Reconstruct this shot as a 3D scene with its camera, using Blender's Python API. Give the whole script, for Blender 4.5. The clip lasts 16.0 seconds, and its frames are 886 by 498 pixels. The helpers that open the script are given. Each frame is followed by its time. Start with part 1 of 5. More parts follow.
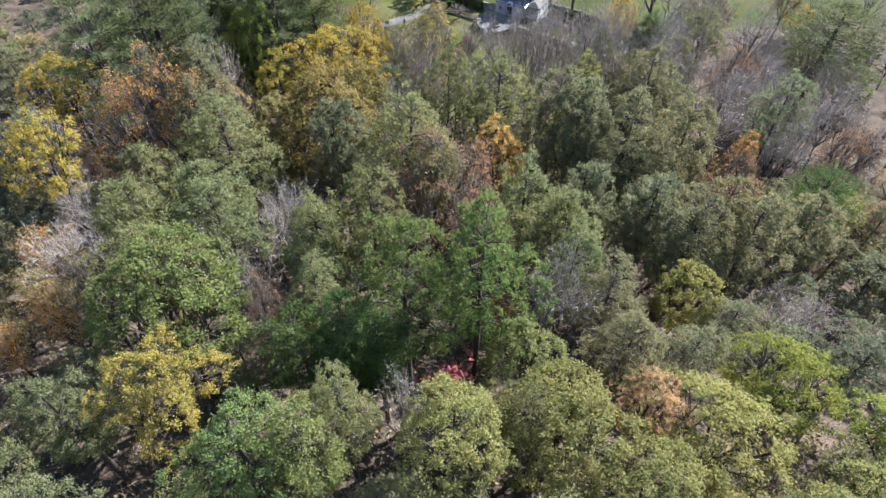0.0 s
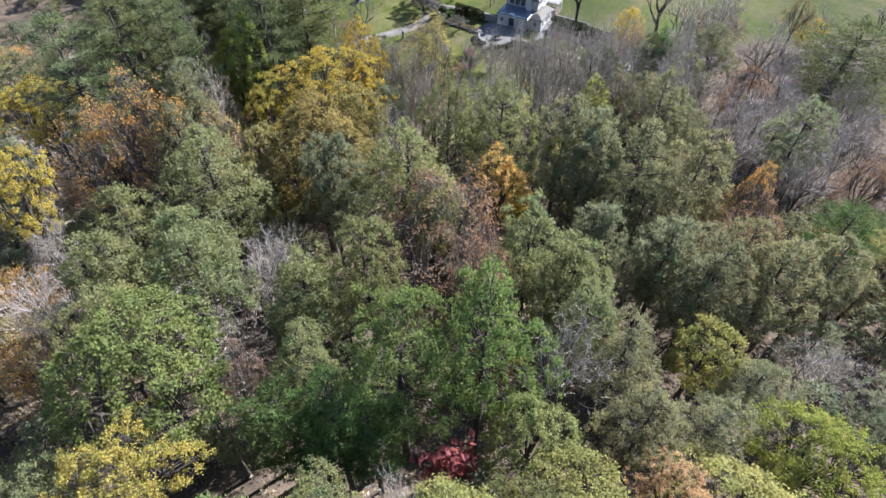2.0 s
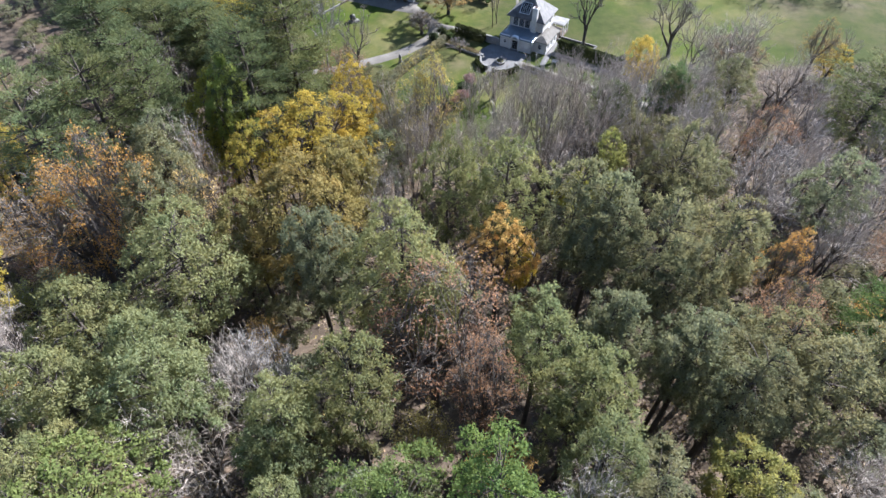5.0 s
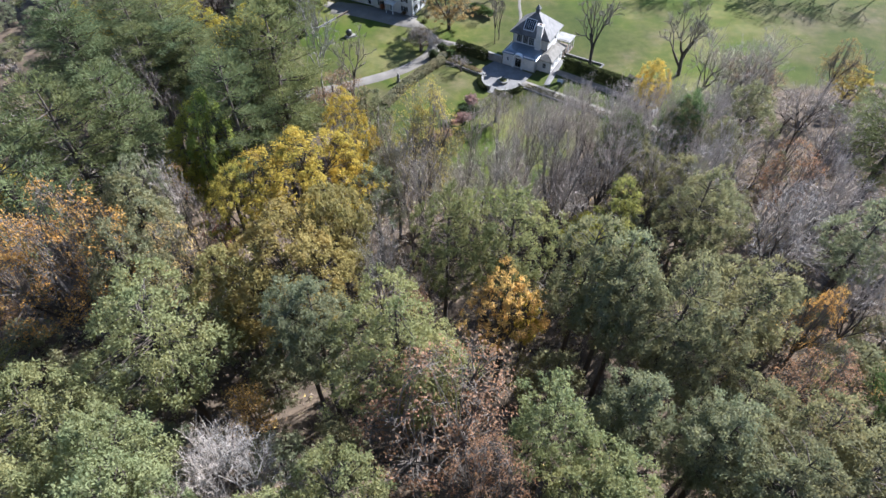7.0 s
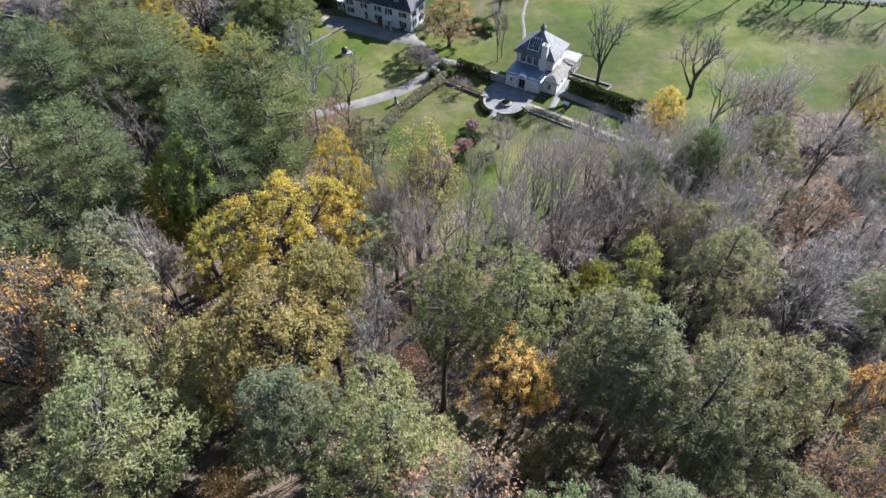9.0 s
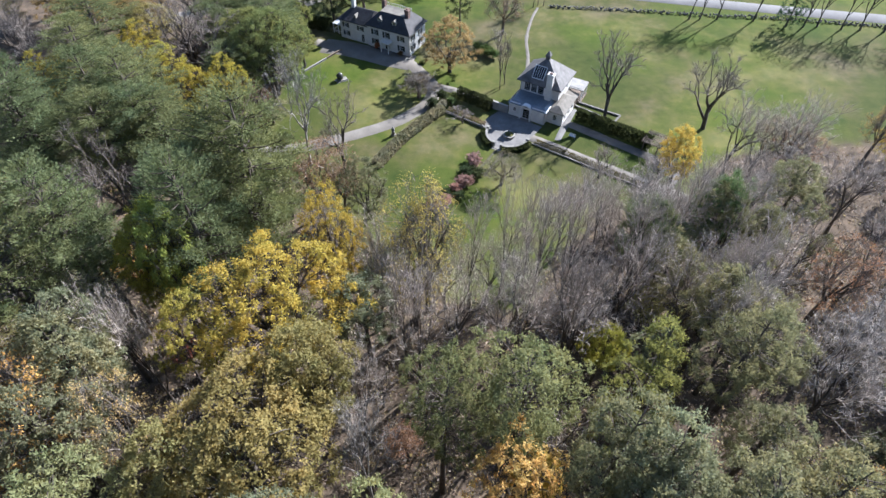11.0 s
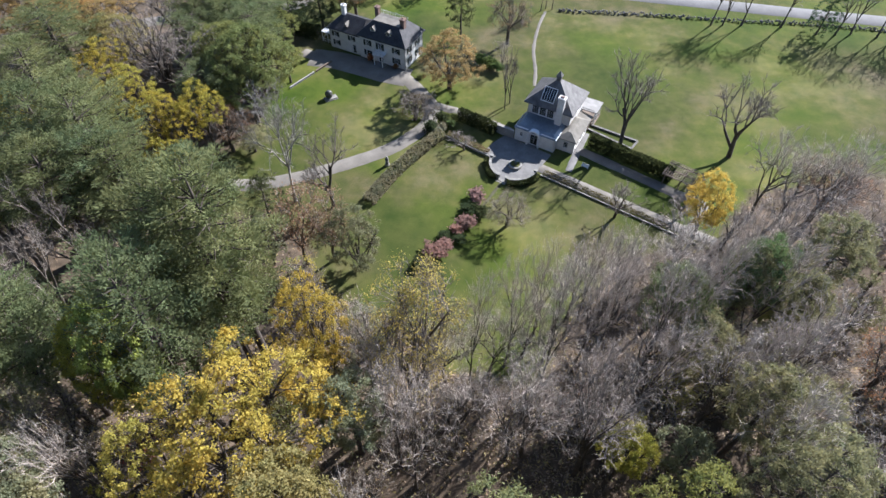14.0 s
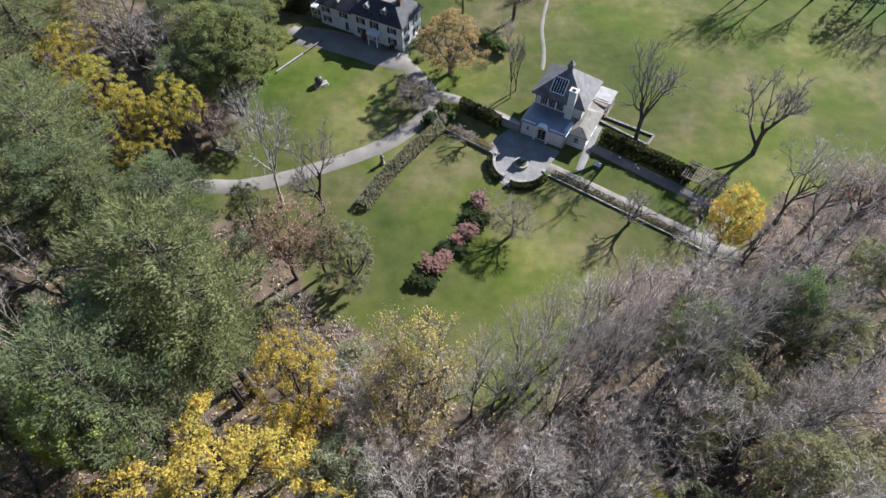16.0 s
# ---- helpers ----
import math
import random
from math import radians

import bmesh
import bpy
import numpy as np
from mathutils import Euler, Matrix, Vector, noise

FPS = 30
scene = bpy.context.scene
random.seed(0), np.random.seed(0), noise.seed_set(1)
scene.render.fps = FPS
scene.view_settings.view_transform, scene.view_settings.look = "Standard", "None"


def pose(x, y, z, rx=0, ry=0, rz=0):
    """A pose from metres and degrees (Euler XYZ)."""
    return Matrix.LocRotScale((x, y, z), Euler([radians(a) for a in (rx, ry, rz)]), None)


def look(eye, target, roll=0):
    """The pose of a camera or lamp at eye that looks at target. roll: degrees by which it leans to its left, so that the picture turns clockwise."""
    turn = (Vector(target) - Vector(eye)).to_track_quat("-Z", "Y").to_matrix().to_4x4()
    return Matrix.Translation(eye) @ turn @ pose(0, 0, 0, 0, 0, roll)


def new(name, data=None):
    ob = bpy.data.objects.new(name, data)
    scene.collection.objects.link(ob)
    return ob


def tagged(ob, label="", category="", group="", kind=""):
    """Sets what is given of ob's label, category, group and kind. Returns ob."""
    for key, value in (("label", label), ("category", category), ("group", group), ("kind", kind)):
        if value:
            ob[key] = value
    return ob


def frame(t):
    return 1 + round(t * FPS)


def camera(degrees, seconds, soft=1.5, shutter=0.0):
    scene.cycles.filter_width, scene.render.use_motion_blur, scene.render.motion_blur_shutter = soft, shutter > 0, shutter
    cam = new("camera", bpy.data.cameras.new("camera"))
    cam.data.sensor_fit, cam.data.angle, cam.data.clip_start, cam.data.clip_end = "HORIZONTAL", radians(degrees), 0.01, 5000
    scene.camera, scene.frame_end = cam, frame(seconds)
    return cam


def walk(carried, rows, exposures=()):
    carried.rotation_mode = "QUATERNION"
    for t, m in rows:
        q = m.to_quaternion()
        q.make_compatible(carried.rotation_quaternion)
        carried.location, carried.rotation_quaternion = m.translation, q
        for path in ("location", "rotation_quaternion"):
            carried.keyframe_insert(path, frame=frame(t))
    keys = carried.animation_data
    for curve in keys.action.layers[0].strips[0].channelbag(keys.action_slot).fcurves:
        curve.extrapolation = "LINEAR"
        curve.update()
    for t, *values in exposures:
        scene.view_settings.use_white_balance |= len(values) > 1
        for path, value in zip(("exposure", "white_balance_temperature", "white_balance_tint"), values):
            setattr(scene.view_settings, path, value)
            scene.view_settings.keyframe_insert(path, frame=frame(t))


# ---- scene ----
cam = camera(74.2, 16.0)
METRES, EYE, TILT, LEAN, TURN = 80.0, 78.0, -48.0, 0.0, 0.0
ROWS = [
    (0.0, 0.0, 0.0, 0.0, -0.0, 0.0, 0.0),
    (0.5, -0.0001, 0.0148, 0.017, -0.01, -0.05, -0.02),
    (1.0, 0.0003, 0.03, 0.0345, -0.03, -0.08, -0.03),
    (1.5, 0.0003, 0.0452, 0.0515, -0.04, -0.11, -0.06),
    (2.0, 0.0007, 0.0613, 0.0696, -0.03, -0.15, -0.08),
    (2.5, 0.0007, 0.0783, 0.0888, -0.05, -0.19, -0.09),
    (3.0, 0.0011, 0.0948, 0.1075, -0.03, -0.23, -0.09),
    (3.5, 0.0004, 0.1125, 0.1272, -0.09, -0.25, -0.13),
    (4.0, 0.0007, 0.1307, 0.148, -0.09, -0.28, -0.14),
    (6.5, 0.0012, 0.2273, 0.2593, -0.1, -0.63, -0.23),
    (7.0, 0.0015, 0.2475, 0.2821, -0.1, -0.68, -0.28),
    (7.5, 0.0012, 0.2674, 0.3042, -0.13, -0.73, -0.32),
    (8.0, 0.0019, 0.2888, 0.3276, -0.12, -0.79, -0.37),
    (8.5, 0.002, 0.3106, 0.351, -0.12, -0.83, -0.41),
    (9.0, 0.0026, 0.3318, 0.3743, -0.1, -0.89, -0.44),
    (11.5, 0.0029, 0.443, 0.4956, -0.13, -0.27, -0.59),
    (12.0, 0.0028, 0.4665, 0.5217, -0.15, 0.1, -0.6),
    (12.5, 0.0027, 0.4908, 0.5476, -0.16, 0.15, -0.59),
    (13.0, 0.0028, 0.5147, 0.5726, -0.14, -0.41, -0.57),
    (13.5, 0.0029, 0.5402, 0.6004, -0.14, -1.64, -0.57),
    (14.0, 0.0029, 0.5637, 0.6267, -0.14, -2.84, -0.58),
    (14.5, 0.0029, 0.5899, 0.6563, -0.15, -4.14, -0.61),
    (15.0, 0.0035, 0.6158, 0.6845, -0.11, -5.35, -0.65),
    (15.5, 0.0037, 0.6419, 0.7144, -0.09, -6.58, -0.68),
    (16.0, 0.0039, 0.6686, 0.7434, -0.07, -7.6, -0.69),
]
walk(cam, [(t, pose(0, 0, EYE, TILT, LEAN, TURN) @ pose(METRES * x, METRES * y, METRES * z, 90 + pitch, roll, yaw)) for t, x, y, z, yaw, pitch, roll in ROWS], exposures=[(0.0, 1.8, 5720, 14), (9.0, 1.86, 5700, 13), (12.5, 1.72, 5800, 14), (16.0, 1.6, 5900, 14)])

# ---- world, sun, exposure ----
SUN_DIR = Vector((0.731, 0.682, 0.0)).normalized()      # towards the sun, on the ground
SUN_UP = radians(34.5)
world = bpy.data.worlds.new("sky")
scene.world = world
world.use_nodes = True
wn = world.node_tree
sky = wn.nodes.new("ShaderNodeTexSky")
sky.sky_type = "NISHITA"
sky.sun_disc = False
sky.altitude = 400.0
sky.dust_density = 0.2
sky.sun_elevation = SUN_UP
sky.sun_rotation = math.atan2(SUN_DIR.x, SUN_DIR.y)
bg = wn.nodes["Background"]
bg.inputs["Strength"].default_value = 0.064
wn.links.new(sky.outputs["Color"], bg.inputs["Color"])
sun = new("sun", bpy.data.lights.new("sun", "SUN"))
sun.data.energy = 4.9
sun.data.angle = radians(0.6)
sun.data.color = (1.0, 0.95, 0.88)
sun.matrix_world = look((0, 0, 150), Vector((0, 0, 150)) - Vector((SUN_DIR.x * math.cos(SUN_UP), SUN_DIR.y * math.cos(SUN_UP), math.sin(SUN_UP))))


# ---- materials ----
def material(name):
    m = bpy.data.materials.new(name)
    m.use_nodes = True
    nt = m.node_tree
    return m, nt, nt.nodes["Principled BSDF"]


def node(nt, kind, **inputs):
    n = nt.nodes.new(kind)
    for key, value in inputs.items():
        n.inputs[key.replace("_", " ")].default_value = value
    return n


def ramp(nt, source, stops):
    r = nt.nodes.new("ShaderNodeValToRGB")
    while len(r.color_ramp.elements) < len(stops):
        r.color_ramp.elements.new(0.5)
    for e, (p, c) in zip(r.color_ramp.elements, stops):
        e.position, e.color = p, (*c, 1)
    nt.links.new(source, r.inputs["Fac"])
    return r.outputs["Color"]


def noise_of(nt, scale, detail=4.0, coord="Object", rough=0.55):
    tc = nt.nodes.new("ShaderNodeTexCoord")
    n = node(nt, "ShaderNodeTexNoise", Scale=scale, Detail=detail, Roughness=rough)
    nt.links.new(tc.outputs[coord], n.inputs["Vector"])
    return n.outputs["Fac"]


def mixc(nt, a, b, fac, mode="MIX"):
    m = nt.nodes.new("ShaderNodeMix")
    m.data_type, m.blend_type = "RGBA", mode
    for sock, v in ((m.inputs[6], a), (m.inputs[7], b), (m.inputs[0], fac)):
        if isinstance(v, (int, float)):
            sock.default_value = v
        elif isinstance(v, tuple):
            sock.default_value = (*v, 1)
        else:
            nt.links.new(v, sock)
    return m.outputs[2]


def bump(nt, bsdf, height, strength=0.4, distance=0.05):
    b = node(nt, "ShaderNodeBump", Strength=strength, Distance=distance)
    nt.links.new(height, b.inputs["Height"])
    nt.links.new(b.outputs["Normal"], bsdf.inputs["Normal"])


def surface(name, dark, light, scale=2.0, fine=20.0, rough=0.8, relief=0.3, metal=0.0, spec=0.3):
    """A two-scale mottled material."""
    m, nt, b = material(name)
    c1 = ramp(nt, noise_of(nt, scale), [(0.3, dark), (0.7, light)])
    f = noise_of(nt, fine, 6.0)
    c = mixc(nt, c1, ramp(nt, f, [(0.25, (0.62, 0.62, 0.62)), (0.7, (1.2, 1.2, 1.2))]), 0.6, "MULTIPLY")
    nt.links.new(c, b.inputs["Base Color"])
    b.inputs["Roughness"].default_value = rough
    b.inputs["Metallic"].default_value = metal
    b.inputs["Specular IOR Level"].default_value = spec
    if relief:
        bump(nt, b, f, relief)
    return m


def foliage(name, spread, through_light, rough=0.65, spec=0.1):
    """Leaves: the hue belongs to each tree, every spray differs a little."""
    m, nt, b = material(name)
    info = nt.nodes.new("ShaderNodeObjectInfo")
    geo = nt.nodes.new("ShaderNodeNewGeometry")
    var = ramp(nt, geo.outputs["Random Per Island"], [(0.0, (1 - spread, 1 - spread, 1 - spread)), (0.5, (1, 1, 1)), (1.0, (1 + spread * 1.2, 1 + spread * 1.1, 1 + spread))])
    c = mixc(nt, info.outputs["Color"], var, 1.0, "MULTIPLY")
    big = ramp(nt, noise_of(nt, 0.35, 3.0), [(0.3, (0.78, 0.86, 0.8)), (0.7, (1.2, 1.12, 1.0))])
    c = mixc(nt, c, big, 1.0, "MULTIPLY")
    nt.links.new(c, b.inputs["Base Color"])
    b.inputs["Roughness"].default_value = rough
    b.inputs["Specular IOR Level"].default_value = spec
    tr = nt.nodes.new("ShaderNodeBsdfTranslucent")
    nt.links.new(mixc(nt, c, (1.2, 1.12, 0.9), 1.0, "MULTIPLY"), tr.inputs["Color"])
    mx = nt.nodes.new("ShaderNodeMixShader")
    mx.inputs[0].default_value = through_light
    nt.links.new(b.outputs[0], mx.inputs[1])
    nt.links.new(tr.outputs[0], mx.inputs[2])
    nt.links.new(mx.outputs[0], nt.nodes["Material Output"].inputs["Surface"])
    return m


LEAF = foliage("leaf", 0.2, 0.5, 0.85, 0.02)
NEEDLE = foliage("needle", 0.16, 0.5, 0.85, 0.02)
BARK = surface("dark_bark", (0.045, 0.035, 0.028), (0.10, 0.085, 0.07), 1.5, 12, 0.9, 0.6)
TWIG = surface("grey_twig_bark", (0.29, 0.25, 0.213), (0.435, 0.38, 0.33), 1.2, 10, 0.85, 0.3)
DARKTWIG = surface("brown_twig_bark", (0.125, 0.105, 0.088), (0.215, 0.185, 0.158), 1.2, 10, 0.85, 0.3)
PALE = surface("pale_limb_bark", (0.19, 0.172, 0.155), (0.30, 0.28, 0.256), 1.2, 10, 0.8, 0.3)


def ground_material():
    m, nt, b = material("lawn_and_leaf_litter")
    att = nt.nodes.new("ShaderNodeAttribute")
    att.attribute_name = "grass"
    n1, n2, n3 = noise_of(nt, 0.042, 6.0, rough=0.65), noise_of(nt, 0.4, 6.0), noise_of(nt, 6.0, 6.0)
    lawn = ramp(nt, n1, [(0.32, (0.036, 0.052, 0.011)), (0.44, (0.054, 0.065, 0.017)), (0.53, (0.074, 0.073, 0.029)), (0.62, (0.108, 0.094, 0.054))])
    lawn = mixc(nt, lawn, ramp(nt, n2, [(0.3, (0.66, 0.78, 0.66)), (0.7, (1.25, 1.14, 1.15))]), 0.8, "MULTIPLY")
    patch = ramp(nt, noise_of(nt, 0.022, 3.0), [(0.44, (1.0, 1.0, 1.0)), (0.6, (1.12, 1.3, 0.74))])
    lawn = mixc(nt, lawn, patch, 1.0, "MULTIPLY")
    litter = ramp(nt, n2, [(0.3, (0.05, 0.039, 0.029)), (0.5, (0.095, 0.074, 0.054)), (0.72, (0.165, 0.122, 0.085))])
    add = nt.nodes.new("ShaderNodeMath")
    add.operation = "MULTIPLY_ADD"
    nt.links.new(n2, add.inputs[0])
    add.inputs[1].default_value = 0.9
    nt.links.new(att.outputs["Fac"], add.inputs[2])
    fac = ramp(nt, add.outputs[0], [(0.75, (0, 0, 0)), (1.0, (1, 1, 1))])
    c = mixc(nt, litter, lawn, fac)
    c = mixc(nt, c, ramp(nt, n3, [(0.25, (0.6, 0.6, 0.6)), (0.75, (1.3, 1.3, 1.3))]), 0.8, "MULTIPLY")
    nt.links.new(c, b.inputs["Base Color"])
    b.inputs["Roughness"].default_value = 0.95
    b.inputs["Specular IOR Level"].default_value = 0.1
    bump(nt, b, n3, 0.5, 0.08)
    return m


GRAVEL = surface("gravel_drive", (0.122, 0.111, 0.095), (0.185, 0.17, 0.147), 0.3, 8, 0.95, 0.5)
ROAD = surface("pale_road_gravel", (0.12, 0.119, 0.117), (0.165, 0.162, 0.16), 0.2, 6, 0.95, 0.3)


# ---- ground ----
def smooth(a, b, x):
    t = np.clip((x - a) / (b - a), 0, 1)
    return t * t * (3 - 2 * t)


def ground_z(x, y):
    """Flat at the lawns, a wooded hillside that climbs towards the start of the flight."""
    rise = np.interp(y, (-400, -60, 0, 10, 20, 30, 40, 50, 60, 70, 80, 90, 100, 112, 3000), (60, 46, 29, 26, 22.4, 18, 14, 10.6, 7.6, 5.2, 3.4, 2.0, 0.9, 0, 0))
    side = -np.clip(x, -60, 90) * 0.07 * smooth(75, 20, y)
    bumps = (np.sin(x * 0.11 + 1.3) * np.sin(y * 0.13) * 0.8 + np.sin(x * 0.043 + y * 0.061) * 1.2) * smooth(112, 85, y)
    return rise + side + bumps


LAWN_EDGE = [(-18, 122), (-6, 116), (2, 108), (14, 106), (20, 118), (30, 130), (47, 133), (58, 146), (80, 150), (130, 156), (900, 170), (900, 900), (-60, 900), (-60, 216), (-46, 203), (-37, 186), (-37, 165), (-41, 154), (-64, 150), (-64, 142), (-30, 139), (-22, 132)]


def lawn_depth(x, y):
    """Metres inside the mown and open ground (negative in the woods)."""
    x, y = np.asarray(x, float), np.asarray(y, float)
    inside, best = np.zeros(x.shape, bool), np.full(x.shape, 1e9)
    for (ax, ay), (bx, by) in zip(LAWN_EDGE, LAWN_EDGE[1:] + LAWN_EDGE[:1]):
        t = np.clip(((x - ax) * (bx - ax) + (y - ay) * (by - ay)) / ((bx - ax) ** 2 + (by - ay) ** 2), 0, 1)
        best = np.minimum(best, np.hypot(x - ax - t * (bx - ax), y - ay - t * (by - ay)))
        if ay != by:
            inside ^= ((ay > y) != (by > y)) & (x < (bx - ax) * (y - ay) / (by - ay) + ax)
    return np.where(inside, best, -best)


def mesh_of(name, verts, faces, mat, smooth_faces=False):
    me = bpy.data.meshes.new(name)
    me.from_pydata([tuple(v) for v in verts], [], faces)
    if mat:
        me.materials.append(mat)
    if smooth_faces:
        me.polygons.foreach_set("use_smooth", [True] * len(me.polygons))
    me.update()
    return me


def build_ground():
    far = [3000, 2000, 1300, 850, 560, 380, 280]
    xs = np.array([-f for f in far] + list(np.arange(-200, 201, 2.0)) + far[::-1])
    ys = np.array([-1500, -700, -300, -120] + list(np.arange(-50, 271, 2.0)) + [330, 430, 600, 900, 1500, 3000])
    X, Y = np.meshgrid(xs, ys)
    Z = ground_z(X, Y)
    n, w = len(ys), len(xs)
    verts = np.stack([X.ravel(), Y.ravel(), Z.ravel()], 1)
    faces = [(j * w + i, j * w + i + 1, (j + 1) * w + i + 1, (j + 1) * w + i) for j in range(n - 1) for i in range(w - 1)]
    me = mesh_of("ground", verts, faces, ground_material(), True)
    a = me.attributes.new("grass", "FLOAT", "POINT")
    a.data.foreach_set("value", (0.5 + np.clip(lawn_depth(X, Y) / 7.0, -0.6, 0.6)).ravel().astype(np.float32))
    tagged(new("ground", me), "rolling ground, mown lawn beside leaf-strewn woodland floor", "ground", kind="structure")


build_ground()


def curve_points(pts, n=8):
    """A smooth line through the points."""
    p = [Vector((*q, 0)) for q in pts]
    p = [2 * p[0] - p[1]] + p + [2 * p[-1] - p[-2]]
    out = []
    for i in range(1, len(p) - 2):
        for k in range(n):
            t = k / n
            out.append(0.5 * (2 * p[i] + (p[i + 1] - p[i - 1]) * t + (2 * p[i - 1] - 5 * p[i] + 4 * p[i + 1] - p[i + 2]) * t ** 2 + (3 * p[i] - p[i - 1] - 3 * p[i + 1] + p[i + 2]) * t ** 3))
    return out + [p[-2]]


def strip(name, pts, width, mat, label, category, lift=0.05, ragged=0.15):
    """A road or path that lies on the ground, with shallow edges."""
    c, verts, faces = curve_points(pts), [], []
    for i, p in enumerate(c):
        d = (c[min(i + 1, len(c) - 1)] - c[max(i - 1, 0)]).normalized()
        s = Vector((d.y, -d.x, 0))
        w = width * 0.5 + noise.noise((p.x * 0.4, p.y * 0.4, 7)) * ragged
        for k, up in ((-w - 0.15, -0.06), (-w, lift), (0, lift + 0.03), (w, lift), (w + 0.15, -0.06)):
            q = p + s * k
            verts.append((q.x, q.y, float(ground_z(q.x, q.y)) + up))
    for i in range(len(c) - 1):
        for k in range(4):
            a = i * 5 + k
            faces.append((a, a + 1, a + 6, a + 5))
    return tagged(new(name, mesh_of(name, verts, faces, mat, True)), label, category, kind="structure")


strip("driveway", [(-66, 146), (-52, 146.5), (-39, 146), (-32.7, 146.5), (-23.2, 149.8), (-11.4, 155.8), (-5.5, 161), (-2.6, 165.6), (-2.2, 170.5), (-5.5, 176.5), (-9, 181), (-15, 182.2), (-24, 186), (-33, 190.5)], 3.1, GRAVEL, "pale gravel driveway curving across the lawn", "driveway")
strip("house_forecourt", [(-7.5, 180.6), (-12, 181.9), (-18, 184.6), (-24.5, 187.2), (-30.5, 188.4)], 6.6, GRAVEL, "shaded gravel forecourt along the house front", "forecourt", 0.065)
strip("garden_path", [(-2.2, 171), (3, 168.8), (8, 166), (12.4, 163.6), (14.2, 162)], 2.2, GRAVEL, "gravel path from the drive to the studio", "path", 0.07)
strip("road", [(-12, 230), (11.5, 225.3), (50.4, 218.7), (85, 212), (119, 206), (170, 198), (260, 186)], 5.2, ROAD, "pale gravel country road", "road", 0.06)
strip("back_path", [(20.6, 178), (21.4, 184), (21.8, 193), (24, 203), (26.4, 210)], 0.65, GRAVEL, "narrow pale footpath across the meadow", "path")
strip("parking_track", [(-105, 224), (-92, 214), (-80, 203), (-70, 204), (-60, 210), (-40, 211), (-33, 221), (-26, 240)], 4.2, GRAVEL, "gravel track beside the parking ground", "track")


# ---- trees: meshes are 20 m high with a crown of 5 m radius, and scaled when planted ----
class Shape:
    def __init__(self):
        self.v, self.f = [], []

    def tube(self, pts, radii, sides):
        base = len(self.v)
        for i, (p, r) in enumerate(zip(pts, radii)):
            d = (pts[min(i + 1, len(pts) - 1)] - pts[max(i - 1, 0)]).normalized()
            a = d.orthogonal().normalized()
            b = d.cross(a)
            for k in range(sides):
                t = 2 * math.pi * k / sides
                self.v.append(p + (a * math.cos(t) + b * math.sin(t)) * r)
        for i in range(len(pts) - 1):
            for k in range(sides):
                l = (k + 1) % sides
                o = base + i * sides
                self.f.append((o + k, o + l, o + sides + l, o + sides + k))

    def spray(self, p, d, n, length, width, fold):
        """One folded spray of leaves or needles."""
        s = d.cross(n).normalized() * (width * 0.5)
        up = n * fold
        o = len(self.v)
        m = p + d * (length * 0.5)
        self.v += [p, m + s + up, p + d * length, m - s + up]
        self.f.append((o, o + 1, o + 2, o + 3))


    def needle(self, p, d, n, length, width):
        """A flat spray of needles, broad at its foot."""
        s = d.cross(n).normalized() * (width * 0.5)
        o = len(self.v)
        self.v += [p - s, p + s, p + d * length]
        self.f.append((o, o + 1, o + 2))


def rnd_dir(rg, up=0.0):
    v = Vector((rg.gauss(0, 1), rg.gauss(0, 1), rg.gauss(0, 1) + up))
    return v.normalized() if v.length > 1e-6 else Vector((0, 0, 1))


def fit_size(shapes, h=20.0, r=5.0):
    top = max(v.z for s in shapes for v in s.v)
    far = sorted(math.hypot(v.x, v.y) for s in shapes for v in s.v)
    wide = far[int(len(far) * 0.97)]
    for s in shapes:
        for v in s.v:
            k = r / wide if v.z > 3 else 1 + (r / wide - 1) * max(v.z, 0) / 3
            v.x, v.y, v.z = v.x * k, v.y * k, v.z * h / top


